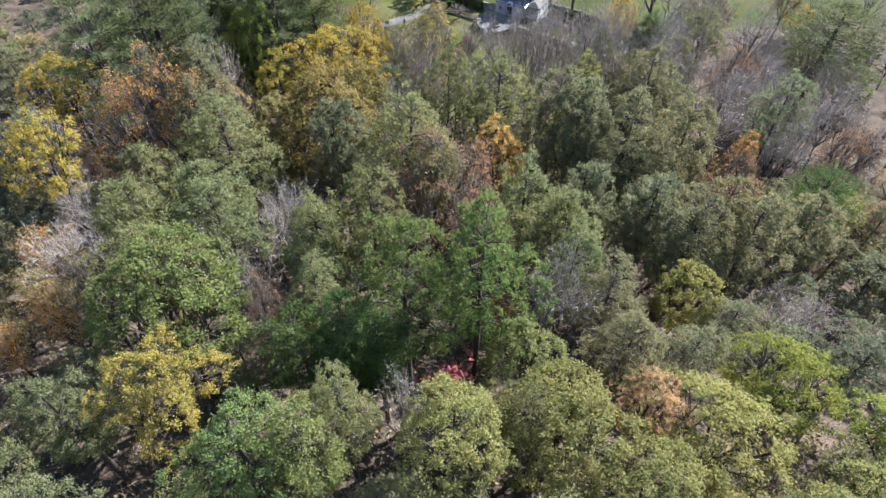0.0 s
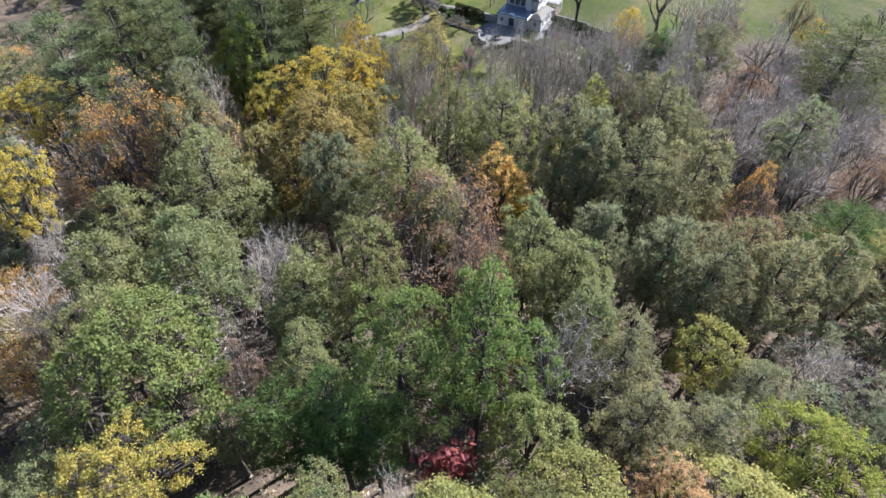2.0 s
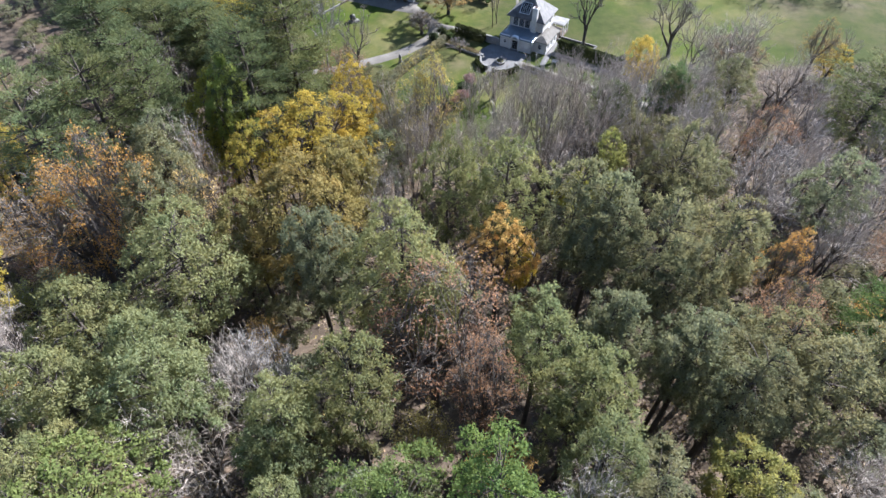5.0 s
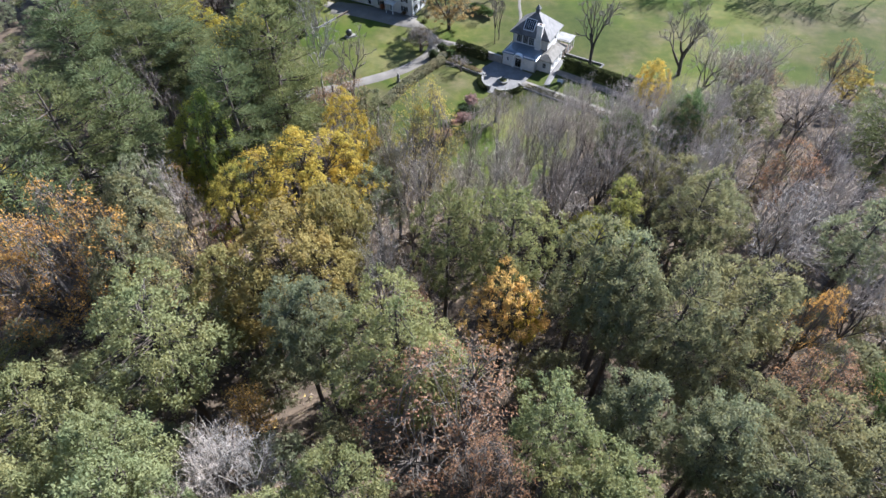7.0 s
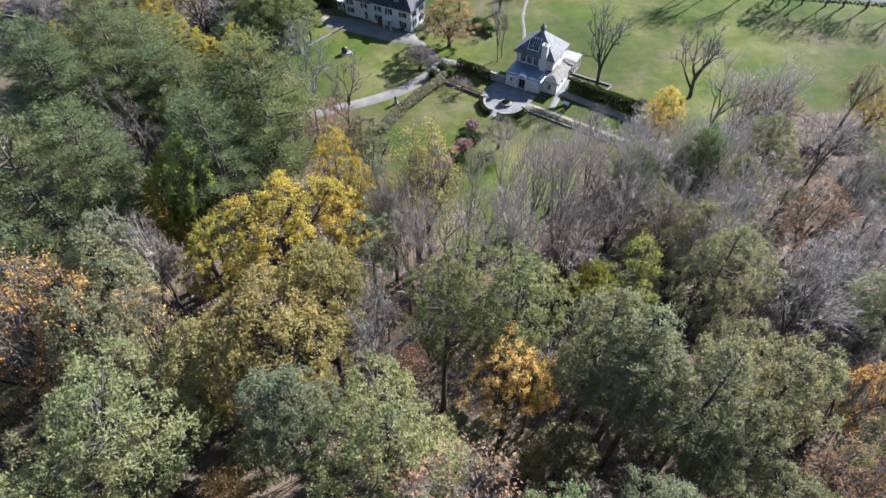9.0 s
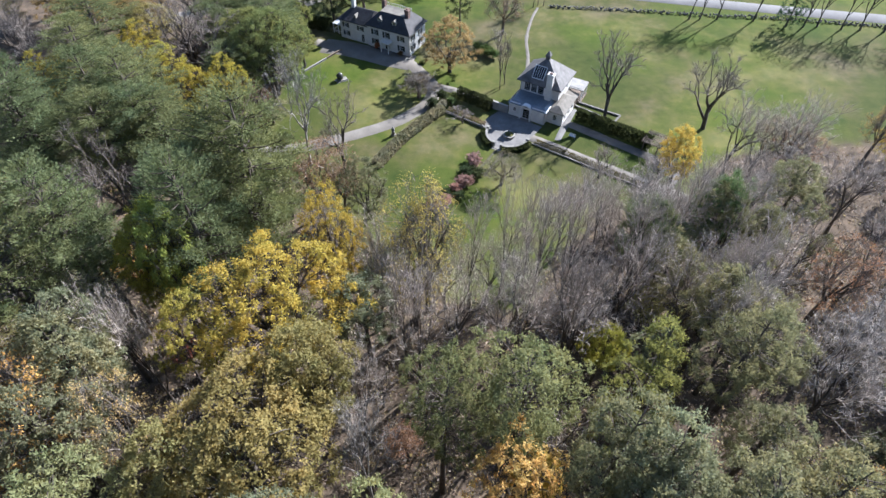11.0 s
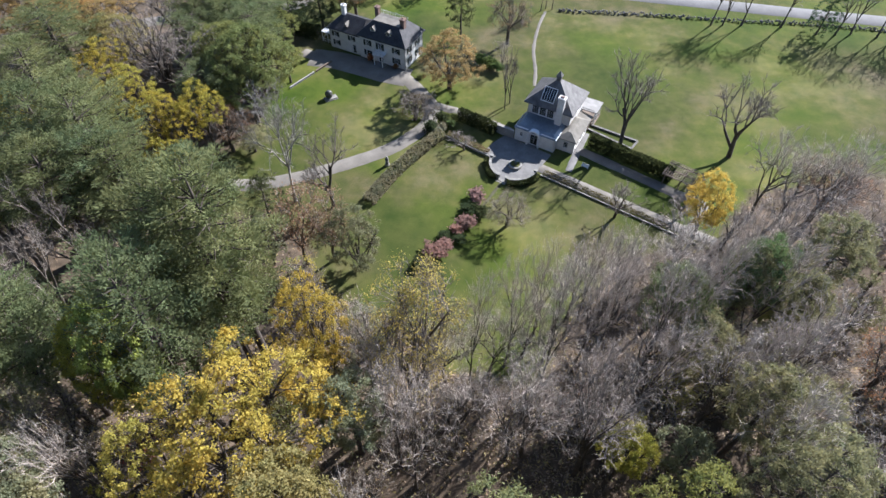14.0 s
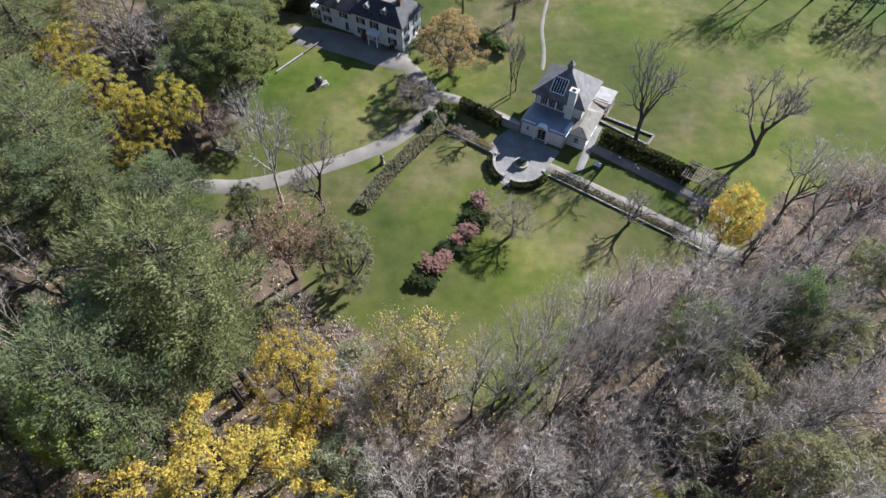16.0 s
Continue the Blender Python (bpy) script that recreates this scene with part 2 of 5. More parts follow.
def domed(seed, base, power, clumps, per, size, spray, flat=0.75, lift=0.2, gaps=0.0, twigs=0, straight=False, lobes=0.3, tight=0.5, foot=0.55):
    """A high crown of separate tufts on a tall bole. base: where the crown begins (share of the height); size: radius of one tuft;
    spray: length and width of one shoot; straight: one stem to the top with short boughs; gaps: share of tufts that have lost their leaves."""
    rg = random.Random(seed)
    trunk, fine, crown = Shape(), Shape(), Shape()
    z0, deep = 20 * base, 20 * (1 - base)
    lean = Vector((rg.uniform(-0.5, 0.5), rg.uniform(-0.5, 0.5), 0))

    def radius(g):
        return 5.0 * max(0.03, 1 - g ** power) ** 0.55 * (foot + (1 - foot) * min(1, g * 3.0))

    top = 19.4 if straight else z0 + deep * 0.3
    stem = [Vector((0, 0, -1.0)), Vector((0, 0, z0 * 0.5)), Vector((0, 0, z0)) + lean * 0.5, Vector((0, 0, top)) + lean]
    trunk.tube(stem, (0.42, 0.34, 0.27, 0.04 if straight else 0.16), 7)
    mains = []
    if not straight:
        for j in range(6):
            a = j * 1.047 + rg.uniform(-0.35, 0.35)
            o = Vector((math.cos(a), math.sin(a), 0))
            p0 = Vector((0, 0, z0 - deep * rg.uniform(0.0, 0.25))) + lean * 0.5
            p1 = p0 + o * 1.5 + Vector((0, 0, deep * 0.28))
            p2 = p0 + o * rg.uniform(2.6, 3.4) + Vector((0, 0, deep * rg.uniform(0.5, 0.72)))
            trunk.tube([p0, p1, p2], (0.17, 0.12, 0.05), 5)
            mains.append((a, p0, p1, p2))
    for i in range(clumps):
        while True:
            g = rg.random()
            if rg.random() < (radius(g) + 0.9) / 5.9:
                break
        a = i * 2.39996 + rg.uniform(-0.4, 0.4)
        o = Vector((math.cos(a), math.sin(a), 0))
        k = 1 + lobes * 1.8 * noise.noise((o.x * 1.2 + seed * 3.7, o.y * 1.2, g * 1.7))
        inner = i % 5 == 0
        rho = max(0.1, radius(g) * k * (rg.uniform(0.3, 0.7) if inner else rg.uniform(0.82, 1.02)) - size * 0.4)
        c = o * rho + lean + Vector((0, 0, z0 + deep * g * (0.86 + 0.14 * k) - size * 0.35))
        out = (o * rho * 0.22 + Vector((0, 0, 0.25 + g))).normalized()
        if straight and i % 4:
            pass
        elif straight:
            root = Vector((0, 0, max(z0 * 0.9, c.z - 0.3 - rho * 0.15))) + lean
            trunk.tube([root, root.lerp(c, 0.55) + Vector((0, 0, 0.25)), c], (0.06, 0.045, 0.015), 3)
        else:
            _, p0, p1, p2 = min(mains, key=lambda m: abs((m[0] - a + math.pi) % (2 * math.pi) - math.pi))
            root = p1.lerp(p2, rg.uniform(0.1, 1.0))
            if twigs > 6 or i % 3 == 0:
                fine.tube([root, root.lerp(c, 0.5) + Vector((0, 0, 0.2)), c], (0.045, 0.032, 0.012), 3)
        for j in range(twigs):
            fine.needle(c - out * rg.uniform(0, 0.7), (out * 0.7 + rnd_dir(rg)).normalized(), rnd_dir(rg), rg.uniform(0.6, 1.4), 0.03)
        if gaps and noise.noise((c.x * 0.3 + seed * 1.3, c.y * 0.3, c.z * 0.3)) * 0.9 + rg.uniform(0, 1) < gaps * 1.15 - 0.05:
            continue
        big = size * rg.uniform(0.75, 1.25)
        for j in range(int(per * (big / size) ** 1.5)):
            u = rnd_dir(rg, 0.15)
            if u.dot(out) < -0.25:
                u = -u
            q = c + Vector((u.x, u.y, u.z * flat)) * big * min(1.5, abs(rg.gauss(0.62, 0.34)))
            tang = u.cross(rnd_dir(rg))
            d = (tang.normalized() * 0.9 + u * tight + Vector((0, 0, lift)) + rnd_dir(rg) * 0.25).normalized()
            n = (u * 0.8 + out * 0.6 + rnd_dir(rg) * 0.75).normalized()
            w = rg.uniform(0.65, 1.3)
            crown.needle(q, d, n, spray[0] * w, spray[1] * w)
    wide = sorted(math.hypot(v.x, v.y) for v in crown.v)[int(len(crown.v) * 0.96)]
    high = max(v.z for v in crown.v)
    for sh in (trunk, fine, crown):
        for v in sh.v:
            k = 5.0 / wide if v.z > 3 else 1 + (5.0 / wide - 1) * max(v.z, 0) / 3
            v.x, v.y, v.z = v.x * k, v.y * k, v.z * 20.0 / high
    return trunk, fine if fine.v else None, crown


def tiered(seed, base, tiers, arms, per, ragged=0.3, spray=(0.62, 0.15)):
    """A white pine: tiers of long boughs, each with flat upturned fans of needles at its outer half."""
    rg = random.Random(seed)
    trunk, crown = Shape(), Shape()
    z0 = 20 * base
    lean = Vector((rg.uniform(-0.4, 0.4), rg.uniform(-0.4, 0.4), 0))
    trunk.tube([Vector((0, 0, -1.0)), Vector((0, 0, 7)), Vector((0, 0, 14)) + lean * 0.6, Vector((0, 0, 19.6)) + lean], (0.42, 0.33, 0.2, 0.03), 7)
    turn = rg.random() * 6
    for i in range(tiers):
        g = (i + rg.uniform(0.2, 0.8)) / tiers
        turn += 0.7
        for j in range(arms):
            a = turn + 6.283 * j / arms + rg.uniform(-0.3, 0.3)
            o = Vector((math.cos(a), math.sin(a), 0))
            side = Vector((-o.y, o.x, 0))
            reach = 5.2 * (1 - g ** 1.7) ** 0.6 * (0.6 + 0.4 * min(1, g * 3)) * rg.uniform(1 - ragged, 1.05) + 0.5
            reach *= 1 + 0.5 * noise.noise((o.x + seed * 2.3, o.y, g * 2))
            p0 = Vector((0, 0, z0 + (19.3 - z0) * g)) + lean * g
            up = rg.uniform(-0.02, 0.2) + g * 0.35
            tip = p0 + o * reach + Vector((0, 0, reach * up))
            mid = p0 + o * reach * 0.5 + Vector((0, 0, reach * (up * 0.5 - 0.06)))
            trunk.tube([p0, mid, tip], (0.075, 0.05, 0.015), 3)
            fans = max(3, int(reach * 1.7))
            for k in range(fans):
                f = 1.0 - 0.66 * k / fans
                c = p0.lerp(tip, f) + side * rg.uniform(-1, 1) * reach * (0.06 + 0.22 * (1.05 - f)) + Vector((0, 0, rg.uniform(-0.08, 0.18)))
                size = rg.uniform(0.45, 0.85)
                for m in range(int(per * size)):
                    h, r = rg.random() * 6.283, rg.random() ** 0.5
                    q = c + (o * math.cos(h) * 1.1 + side * math.sin(h)) * r * size + Vector((0, 0, rg.gauss(0, 0.1) + 0.3 * (1 - r)))
                    d = (o * (0.5 + 0.6 * math.cos(h)) + side * math.sin(h) * 0.9 + Vector((0, 0, rg.uniform(0.0, 0.8))) + rnd_dir(rg) * 0.3).normalized()
                    n = (Vector((0, 0, 1)) + o * 0.35 + rnd_dir(rg) * 0.55).normalized()
                    w = rg.uniform(0.7, 1.3)
                    crown.needle(q, d, n, spray[0] * w, spray[1] * w)
    fit_size((trunk, crown))
    return trunk, None, crown


def broadleaf(seed, levels, split, spread, upward, first, leaves, leaf, puff, twigs, gaps=0.0):
    """A forked tree. leaves: sprays at each branch end; twigs: fine bare shoots at each end; gaps: share of ends without leaves."""
    rg = random.Random(seed)
    wood, fine, crown, ends = Shape(), Shape(), Shape(), []

    def limb(p, d, length, r, level):
        mid = p + d * length * 0.5 + rnd_dir(rg) * length * 0.08
        d2 = (d + rnd_dir(rg) * 0.2 + Vector((0, 0, 0.10))).normalized()
        end = mid + d2 * length * 0.5
        if level < 4:
            (wood if level < 3 else fine).tube([p, mid, end], (r, r * 0.82, r * 0.62), 6 if level < 2 else 3)
        else:
            fine.tube([p, end], (r, r * 0.5), 3)
        if level >= levels:
            ends.append((end, d2))
            return
        if level == levels - 1:
            ends.append((mid, d2))
        n = split + (1 if rg.random() < 0.35 else 0) + (2 if level == 0 else 0)
        a0 = rg.random() * 6.28
        q = d2.orthogonal().normalized()
        for k in range(n):
            a = a0 + 6.283 * k / n + rg.uniform(-0.4, 0.4)
            o = q * math.cos(a) + d2.cross(q) * math.sin(a)
            w = spread * rg.uniform(0.5, 1.3)
            c = (d2 + o * w + Vector((0, 0, upward))).normalized()
            at = end if rg.random() < 0.5 else mid.lerp(end, rg.uniform(-0.1, 0.9))
            limb(at, c, length * rg.uniform(0.6, 0.88), r * (0.56 if n > 2 else 0.6), level + 1)

    limb(Vector((0, 0, -0.6)), Vector((rg.uniform(-0.05, 0.05), rg.uniform(-0.05, 0.05), 1)).normalized(), first, 0.36, 0)
    margin = puff if leaves else 0.5
    top = max(p.z for p, d in ends)
    wide = sorted(math.hypot(p.x, p.y) for p, d in ends)[int(len(ends) * 0.93)]
    kx, kz = (5.0 - margin) / wide, (20.0 - margin) / top

    def fitted(v):
        k = kx if v.z > 3 else 1 + (kx - 1) * max(v.z, 0) / 3
        return Vector((v.x * k, v.y * k, v.z * kz))

    for sh in (wood, fine):
        sh.v = [fitted(v) for v in sh.v]
    for p, d in ends:
        p = fitted(p)
        for k in range(twigs):
            c = (d * 0.8 + rnd_dir(rg) + Vector((0, 0, 0.1))).normalized()
            fine.needle(p - d * rg.uniform(0, 0.9), c, rnd_dir(rg), rg.uniform(0.5, 1.2), 0.028)
        if rg.random() < gaps:
            continue
        for k in range(leaves):
            s = rg.uniform(0.6, 1.3)
            q = p + Vector((rg.gauss(0, puff * 0.6), rg.gauss(0, puff * 0.6), rg.gauss(0, puff * 0.6)))
            crown.needle(q, rnd_dir(rg, -0.15), (rnd_dir(rg) + Vector((0, 0, 0.9))).normalized(), leaf * s, leaf * 0.85 * s)
    return wood, fine, crown


def shrub(seed, stems, count, leaf):
    rg = random.Random(seed)
    wood, crown = Shape(), Shape()
    for i in range(stems):
        a, t = rg.random() * 6.283, rg.uniform(0.1, 1.1)
        d = Vector((math.cos(a) * math.sin(t), math.sin(a) * math.sin(t), math.cos(t)))
        e = Vector((d.x * 5, d.y * 5, 4 + d.z * 15)) * rg.uniform(0.75, 1.0)
        m = e * 0.5 + Vector((0, 0, 2))
        wood.tube([Vector((0, 0, -0.5)), m, e], (0.16, 0.1, 0.03), 3)
        for k in range(count):
            q = m.lerp(e, rg.uniform(0.1, 1.05)) + Vector((rg.gauss(0, 0.7), rg.gauss(0, 0.7), rg.gauss(0, 1.6)))
            q.z = max(q.z, 0.3)
            s = rg.uniform(0.7, 1.3)
            crown.spray(q, rnd_dir(rg), rnd_dir(rg, 1), leaf * s, leaf * 0.8 * s, 0.1)
    fit_size((wood, crown))
    return wood, None, crown


STOCK = {}


def stock(kind, maker, seeds, wood_mat, leaf_mat, shoots=None):
    """Trunk, branches and crown of some trees of a kind."""
    STOCK[kind] = []
    for seed in seeds:
        shapes = maker(seed)
        STOCK[kind].append([mesh_of(n, sh.v, sh.f, m, n == "trunk") if sh and sh.v else None for n, sh, m in zip(("trunk", "branchwork", "crown"), shapes, (wood_mat, shoots or (TWIG if wood_mat is BARK else PALE), leaf_mat))])


stock("hemlock", lambda s: domed(s, 0.5, 2.0, 210, 62, 0.6, (0.265, 0.14), 0.85, 0.15, straight=True, lobes=0.38), (1, 2, 3, 4, 9), BARK, NEEDLE)
stock("big_hemlock", lambda s: domed(s, 0.48, 2.0, 340, 52, 0.48, (0.215, 0.112), 0.85, 0.15, straight=True, lobes=0.45), (92, 93, 94), BARK, NEEDLE)
stock("young_hemlock", lambda s: domed(s, 0.25, 1.5, 90, 46, 0.75, (0.44, 0.24), 0.8, 0.05, straight=True), (7, 8, 10), BARK, NEEDLE)
stock("spire", lambda s: domed(s, 0.12, 1.25, 190, 52, 0.6, (0.27, 0.14), 0.9, 0.2, straight=True, lobes=0.2, foot=0.8), (5, 6), BARK, NEEDLE)
stock("pine", lambda s: tiered(s, 0.4, 8, 6, 66, 0.3, (0.33, 0.115)), (11, 12, 13, 14), BARK, NEEDLE)
stock("big_pine", lambda s: tiered(s, 0.42, 9, 7, 70, 0.35, (0.255, 0.092)), (15, 16, 17), BARK, NEEDLE)
stock("oak", lambda s: domed(s, 0.5, 2.2, 210, 70, 0.6, (0.24, 0.185), 0.8, 0.0, 0.05), (21, 22, 23), BARK, LEAF, BARK)
stock("big_oak", lambda s: domed(s, 0.5, 2.2, 400, 54, 0.48, (0.18, 0.14), 0.8, 0.0, 0.08, 2), (24, 25, 26), BARK, LEAF, BARK)
stock("maple", lambda s: domed(s, 0.52, 2.0, 260, 48, 0.46, (0.19, 0.15), 0.8, 0.0, 0.12, 4, lobes=0.45), (31, 32, 33), BARK, LEAF, BARK)
stock("big_maple", lambda s: domed(s, 0.6, 2.0, 440, 52, 0.4, (0.15, 0.12), 0.8, 0.0, 0.12, 4, lobes=0.6), (34, 35), BARK, LEAF, BARK)
stock("thin", lambda s: domed(s, 0.42, 2.0, 200, 26, 0.75, (0.165, 0.13), 0.9, 0.0, 0.15, 12, lobes=0.4), (41, 42, 43), BARK, LEAF, DARKTWIG)
stock("bare", lambda s: broadleaf(s, 4, 3, 0.85, 0.11, 6.0, 0, 0.5, 0.6, 8), (51, 52, 53, 54), BARK, None)
stock("sapling", lambda s: broadleaf(s, 3, 3, 0.85, 0.12, 5.0, 0, 0.5, 0.7, 16), (58, 59, 60), BARK, None)
stock("low_tree", lambda s: broadleaf(s, 3, 3, 0.85, 0.1, 4.5, 44, 0.27, 0.85, 10), (65, 66, 67), BARK, LEAF)
stock("pale", lambda s: broadleaf(s, 4, 3, 0.9, 0.08, 6.0, 0, 0.5, 0.6, 8), (56, 57), PALE, None)
stock("vase", lambda s: broadleaf(s, 5, 2, 0.7, 0.16, 3.0, 0, 0.5, 0.6, 18), (81, 82, 83), BARK, None, DARKTWIG)
stock("clump", lambda s: domed(s, 0.2, 2.4, 210, 64, 0.55, (0.22, 0.17), 0.85, 0.0, 0.06, 2), (71, 72), BARK, LEAF, BARK)
stock("shrub", lambda s: shrub(s, 26, 34, 1.1), (61, 62, 63), BARK, LEAF)

LOOKS = {
    "hemlock": ("hemlock_tree", "grey-green hemlock with feathery drooping boughs on the wooded slope", "tree", "hemlocks of the woods"),
    "young_hemlock": ("hemlock_tree", "young grey-green hemlock under taller trees", "tree", "hemlocks of the woods"),
    "sapling": ("bare_tree", "slender leafless understorey tree with fine twigs", "tree", "leafless trees"),
    "low_tree": ("understorey_tree", "small understorey tree with thin autumn leaves", "tree", "understorey trees"),
    "clump": ("autumn_tree", "small rounded deciduous tree in dense golden leaf", "tree", "autumn trees"),
    "vase": ("bare_tree", "leafless tree with dark limbs spreading like a vase", "tree", "leafless trees"),
    "spire": ("cedar_tree", "dense dark evergreen with a pointed crown", "tree", "pointed evergreens"),
    "pine": ("pine_tree", "tall blue-green white pine with layered ragged boughs", "tree", "white pines of the woods"),
    "oak": ("leafy_tree", "broad deciduous tree still in dense green-yellow leaf", "tree", "leafy trees of the woods"),
    "maple": ("autumn_tree", "deciduous tree in bright autumn leaf", "tree", "autumn trees"),
    "thin": ("half_bare_tree", "deciduous tree with thin rust-coloured leaves on grey twigs", "tree", "half-bare trees"),
    "bare": ("bare_tree", "leafless deciduous tree with fine grey twigs", "tree", "leafless trees"),
    "pale": ("pale_bare_tree", "leafless tree with pale silvery limbs", "tree", "leafless trees"),
    "shrub": ("shrub", "low leafy shrub with a rounded crown", "shrub", "shrubs"),
}
HUES = {
    "hemlock": (0.205, 0.216, 0.145), "young_hemlock": (0.19, 0.198, 0.13), "sapling": (0.2, 0.2, 0.2), "clump": (0.40, 0.315, 0.085), "low_tree": (0.34, 0.24, 0.13), "spire": (0.19, 0.21, 0.085), "pine": (0.138, 0.164, 0.088), "oak": (0.27, 0.29, 0.10), "maple": (0.55, 0.41, 0.09),
    "vase": (0.2, 0.2, 0.2), "thin": (0.30, 0.18, 0.10), "bare": (0.2, 0.2, 0.2), "pale": (0.3, 0.3, 0.3), "shrub": (0.10, 0.13, 0.06),
}
PLANTED = []
PICK = random.Random(77)


def plant(kind, x, y, top, r, hue=None, label="", name=""):
    """A tree whose foot stands on the ground at x, y and whose crown ends at the height top (above the lawns)."""
    z = float(ground_z(x, y))
    h = max(top - z, 0.6)
    look_name, text, category, group = LOOKS[kind]
    root = tagged(new(name or look_name), label or text, category, group)
    large = r > {"oak": 5.5, "pine": 4.6, "hemlock": 5.4, "maple": 6.5}.get(kind, 99) or y < 38 and kind in ("oak", "hemlock", "maple")
    choice = STOCK["big_" + kind if large else kind]
    variant = PICK.randrange(len(choice))
    root.matrix_world = Matrix.LocRotScale((x, y, z), Euler((0, 0, PICK.random() * 6.283)), (r / 5.0, r / 5.0, h / 20.0))
    c = hue or HUES[kind]
    k = PICK.uniform(0.86, 1.14)
    warm = PICK.uniform(0.93, 1.08)
    c = (c[0] * k * warm, c[1] * k, c[2] * k / warm, 1)
    for part_name, me in zip(("trunk", "branchwork", "crown"), choice[variant]):
        if me:
            o = new(part_name, me)
            o.parent = root
            o.color = c
    PLANTED.append((x, y, r, kind))
    return root


GOLD, OLIVE, OCHRE, ORANGE, RUST, PEACH, LIME, RED = (0.375, 0.312, 0.08), (0.27, 0.282, 0.12), (0.25, 0.22, 0.10), (0.48, 0.31, 0.12), (0.32, 0.20, 0.145), (0.52, 0.37, 0.24), (0.26, 0.30, 0.088), (0.30, 0.10, 0.11)
GREEN, DEEP = (0.205, 0.224, 0.122), (0.17, 0.19, 0.105)      # hemlocks in the sun of the near slope, and the deep green pair
plant("hemlock", -35.2, 53.0, 37.4, 5.2, GREEN)
plant("hemlock", -27.7, 36.0, 41.8, 5.0, GREEN)
plant("oak", -24.2, 30.3, 43.7, 7.6, (0.165, 0.198, 0.075))
plant("bare", -41.3, 43.5, 35.7, 5.4)
plant("bare", -21.5, 41.0, 37.8, 6.2)
plant("thin", -17.0, 33.2, 38.8, 2.4, RUST)
plant("hemlock", -13.2, 39.0, 37.7, 3.5, GREEN)
plant("hemlock", 3.4, 33.0, 47.3, 5.3, (0.13, 0.185, 0.07), "deep green evergreen with a dense rounded crown")
plant("hemlock", -3.6, 32.0, 46.4, 6.2, (0.12, 0.168, 0.07), "deep green evergreen with a dense rounded crown")
plant("hemlock", -8.5, 27.7, 42.2, 4.2, (0.115, 0.168, 0.064))
plant("bare", 11.4, 33.9, 40.4, 4.6)
plant("hemlock", 16.9, 29.0, 37.8, 3.9)
plant("oak", 26.6, 39.3, 32.5, 3.9, OLIVE)
plant("hemlock", 23.4, 29.7, 34.9, 3.8)
plant("oak", 7.5, 28.3, 37.4, 4.7, OLIVE)
plant("shrub", 0.8, 26.1, 35.6, 2.6, RED)
plant("bare", -3.0, 20.5, 43.2, 2.8)
plant("hemlock", -7.7, 20.0, 43.9, 3.1, GREEN)
plant("hemlock", -14.0, 16.6, 43.5, 5.0, (0.17, 0.23, 0.095))
plant("hemlock", -9.6, 16.8, 44.6, 4.4, (0.225, 0.265, 0.115))
plant("oak", 0.8, 17.6, 43.8, 4.4, OLIVE)
plant("oak", 9.1, 20.6, 40.2, 6.2, OLIVE)
plant("oak", 15.0, 15.6, 39.6, 5.0, OLIVE)
plant("maple", 17.2, 22.9, 37.4, 3.2, PEACH)
plant("oak", 32.2, 26.8, 33.8, 5.7, LIME)
plant("hemlock", 6.6, 20.4, 40.9, 3.3, GREEN)
plant("maple", -21.6, 22.5, 42.5, 5.2, (0.325, 0.30, 0.095))
plant("oak", 33.0, 14.0, 36.5, 5.0, OLIVE)
plant("oak", 39.5, 20.5, 34.0, 5.4, LIME)
plant("oak", 27.0, 11.5, 40.0, 4.6, OLIVE)
plant("hemlock", 42.5, 31.0, 31.0, 4.8)
plant("hemlock", -34.0, 16.5, 44.0, 5.0, GREEN)
plant("hemlock", -27.0, 12.0, 45.5, 4.5, GREEN)
plant("hemlock", -28.6, 20.1, 42.2, 3.7, GREEN)
plant("maple", -52.0, 59.4, 36.7, 5.4, GOLD)
plant("thin", -48.4, 74.4, 34.2, 8.2, ORANGE)
plant("thin", -41.5, 75.3, 38.0, 6.1, ORANGE)
plant("hemlock", -37.5, 81.1, 33.8, 5.3)
plant("hemlock", -29.0, 62.3, 37.6, 7.6, GREEN)
plant("oak", -18.0, 72.5, 34.8, 8.6, OCHRE)
plant("hemlock", -4.4, 59.4, 40.7, 7.0, GREEN)
plant("hemlock", 0.6, 76.5, 35.9, 5.6, DEEP)
plant("hemlock", 8.6, 77.7, 35.2, 6.7, DEEP)
plant("thin", -0.7, 54.8, 38.4, 7.4, RUST)
plant("hemlock", -7.6, 44.5, 41.0, 4.2, GREEN)
plant("hemlock", 19.5, 69.9, 35.3, 5.3)
plant("hemlock", 25.6, 65.8, 35.9, 6.0)
plant("hemlock", 34.5, 67.9, 33.8, 5.3)
plant("hemlock", 12.8, 45.0, 37.2, 4.5, GREEN)
plant("hemlock", 10.3, 52.7, 36.2, 4.1, GREEN)
plant("hemlock", 38.0, 48.9, 32.5, 5.3)
plant("hemlock", 29.8, 48.4, 34.4, 5.5)
plant("hemlock", 25.7, 51.4, 33.8, 4.5)
plant("thin", 46.0, 70.4, 26.5, 3.5, ORANGE)
plant("bare", 43.6, 39.9, 25.5, 4.7)
plant("bare", 58.0, 92.0, 24.0, 6.2)
plant("bare", 64.0, 99.0, 23.5, 6.2)
plant("bare", 60.0, 80.5, 25.0, 5.6)
plant("bare", 70.5, 88.0, 22.5, 6.2)
plant("bare", 54.0, 73.0, 25.5, 5.2)
plant("thin", 66.5, 76.0, 23.0, 5.8, RUST)
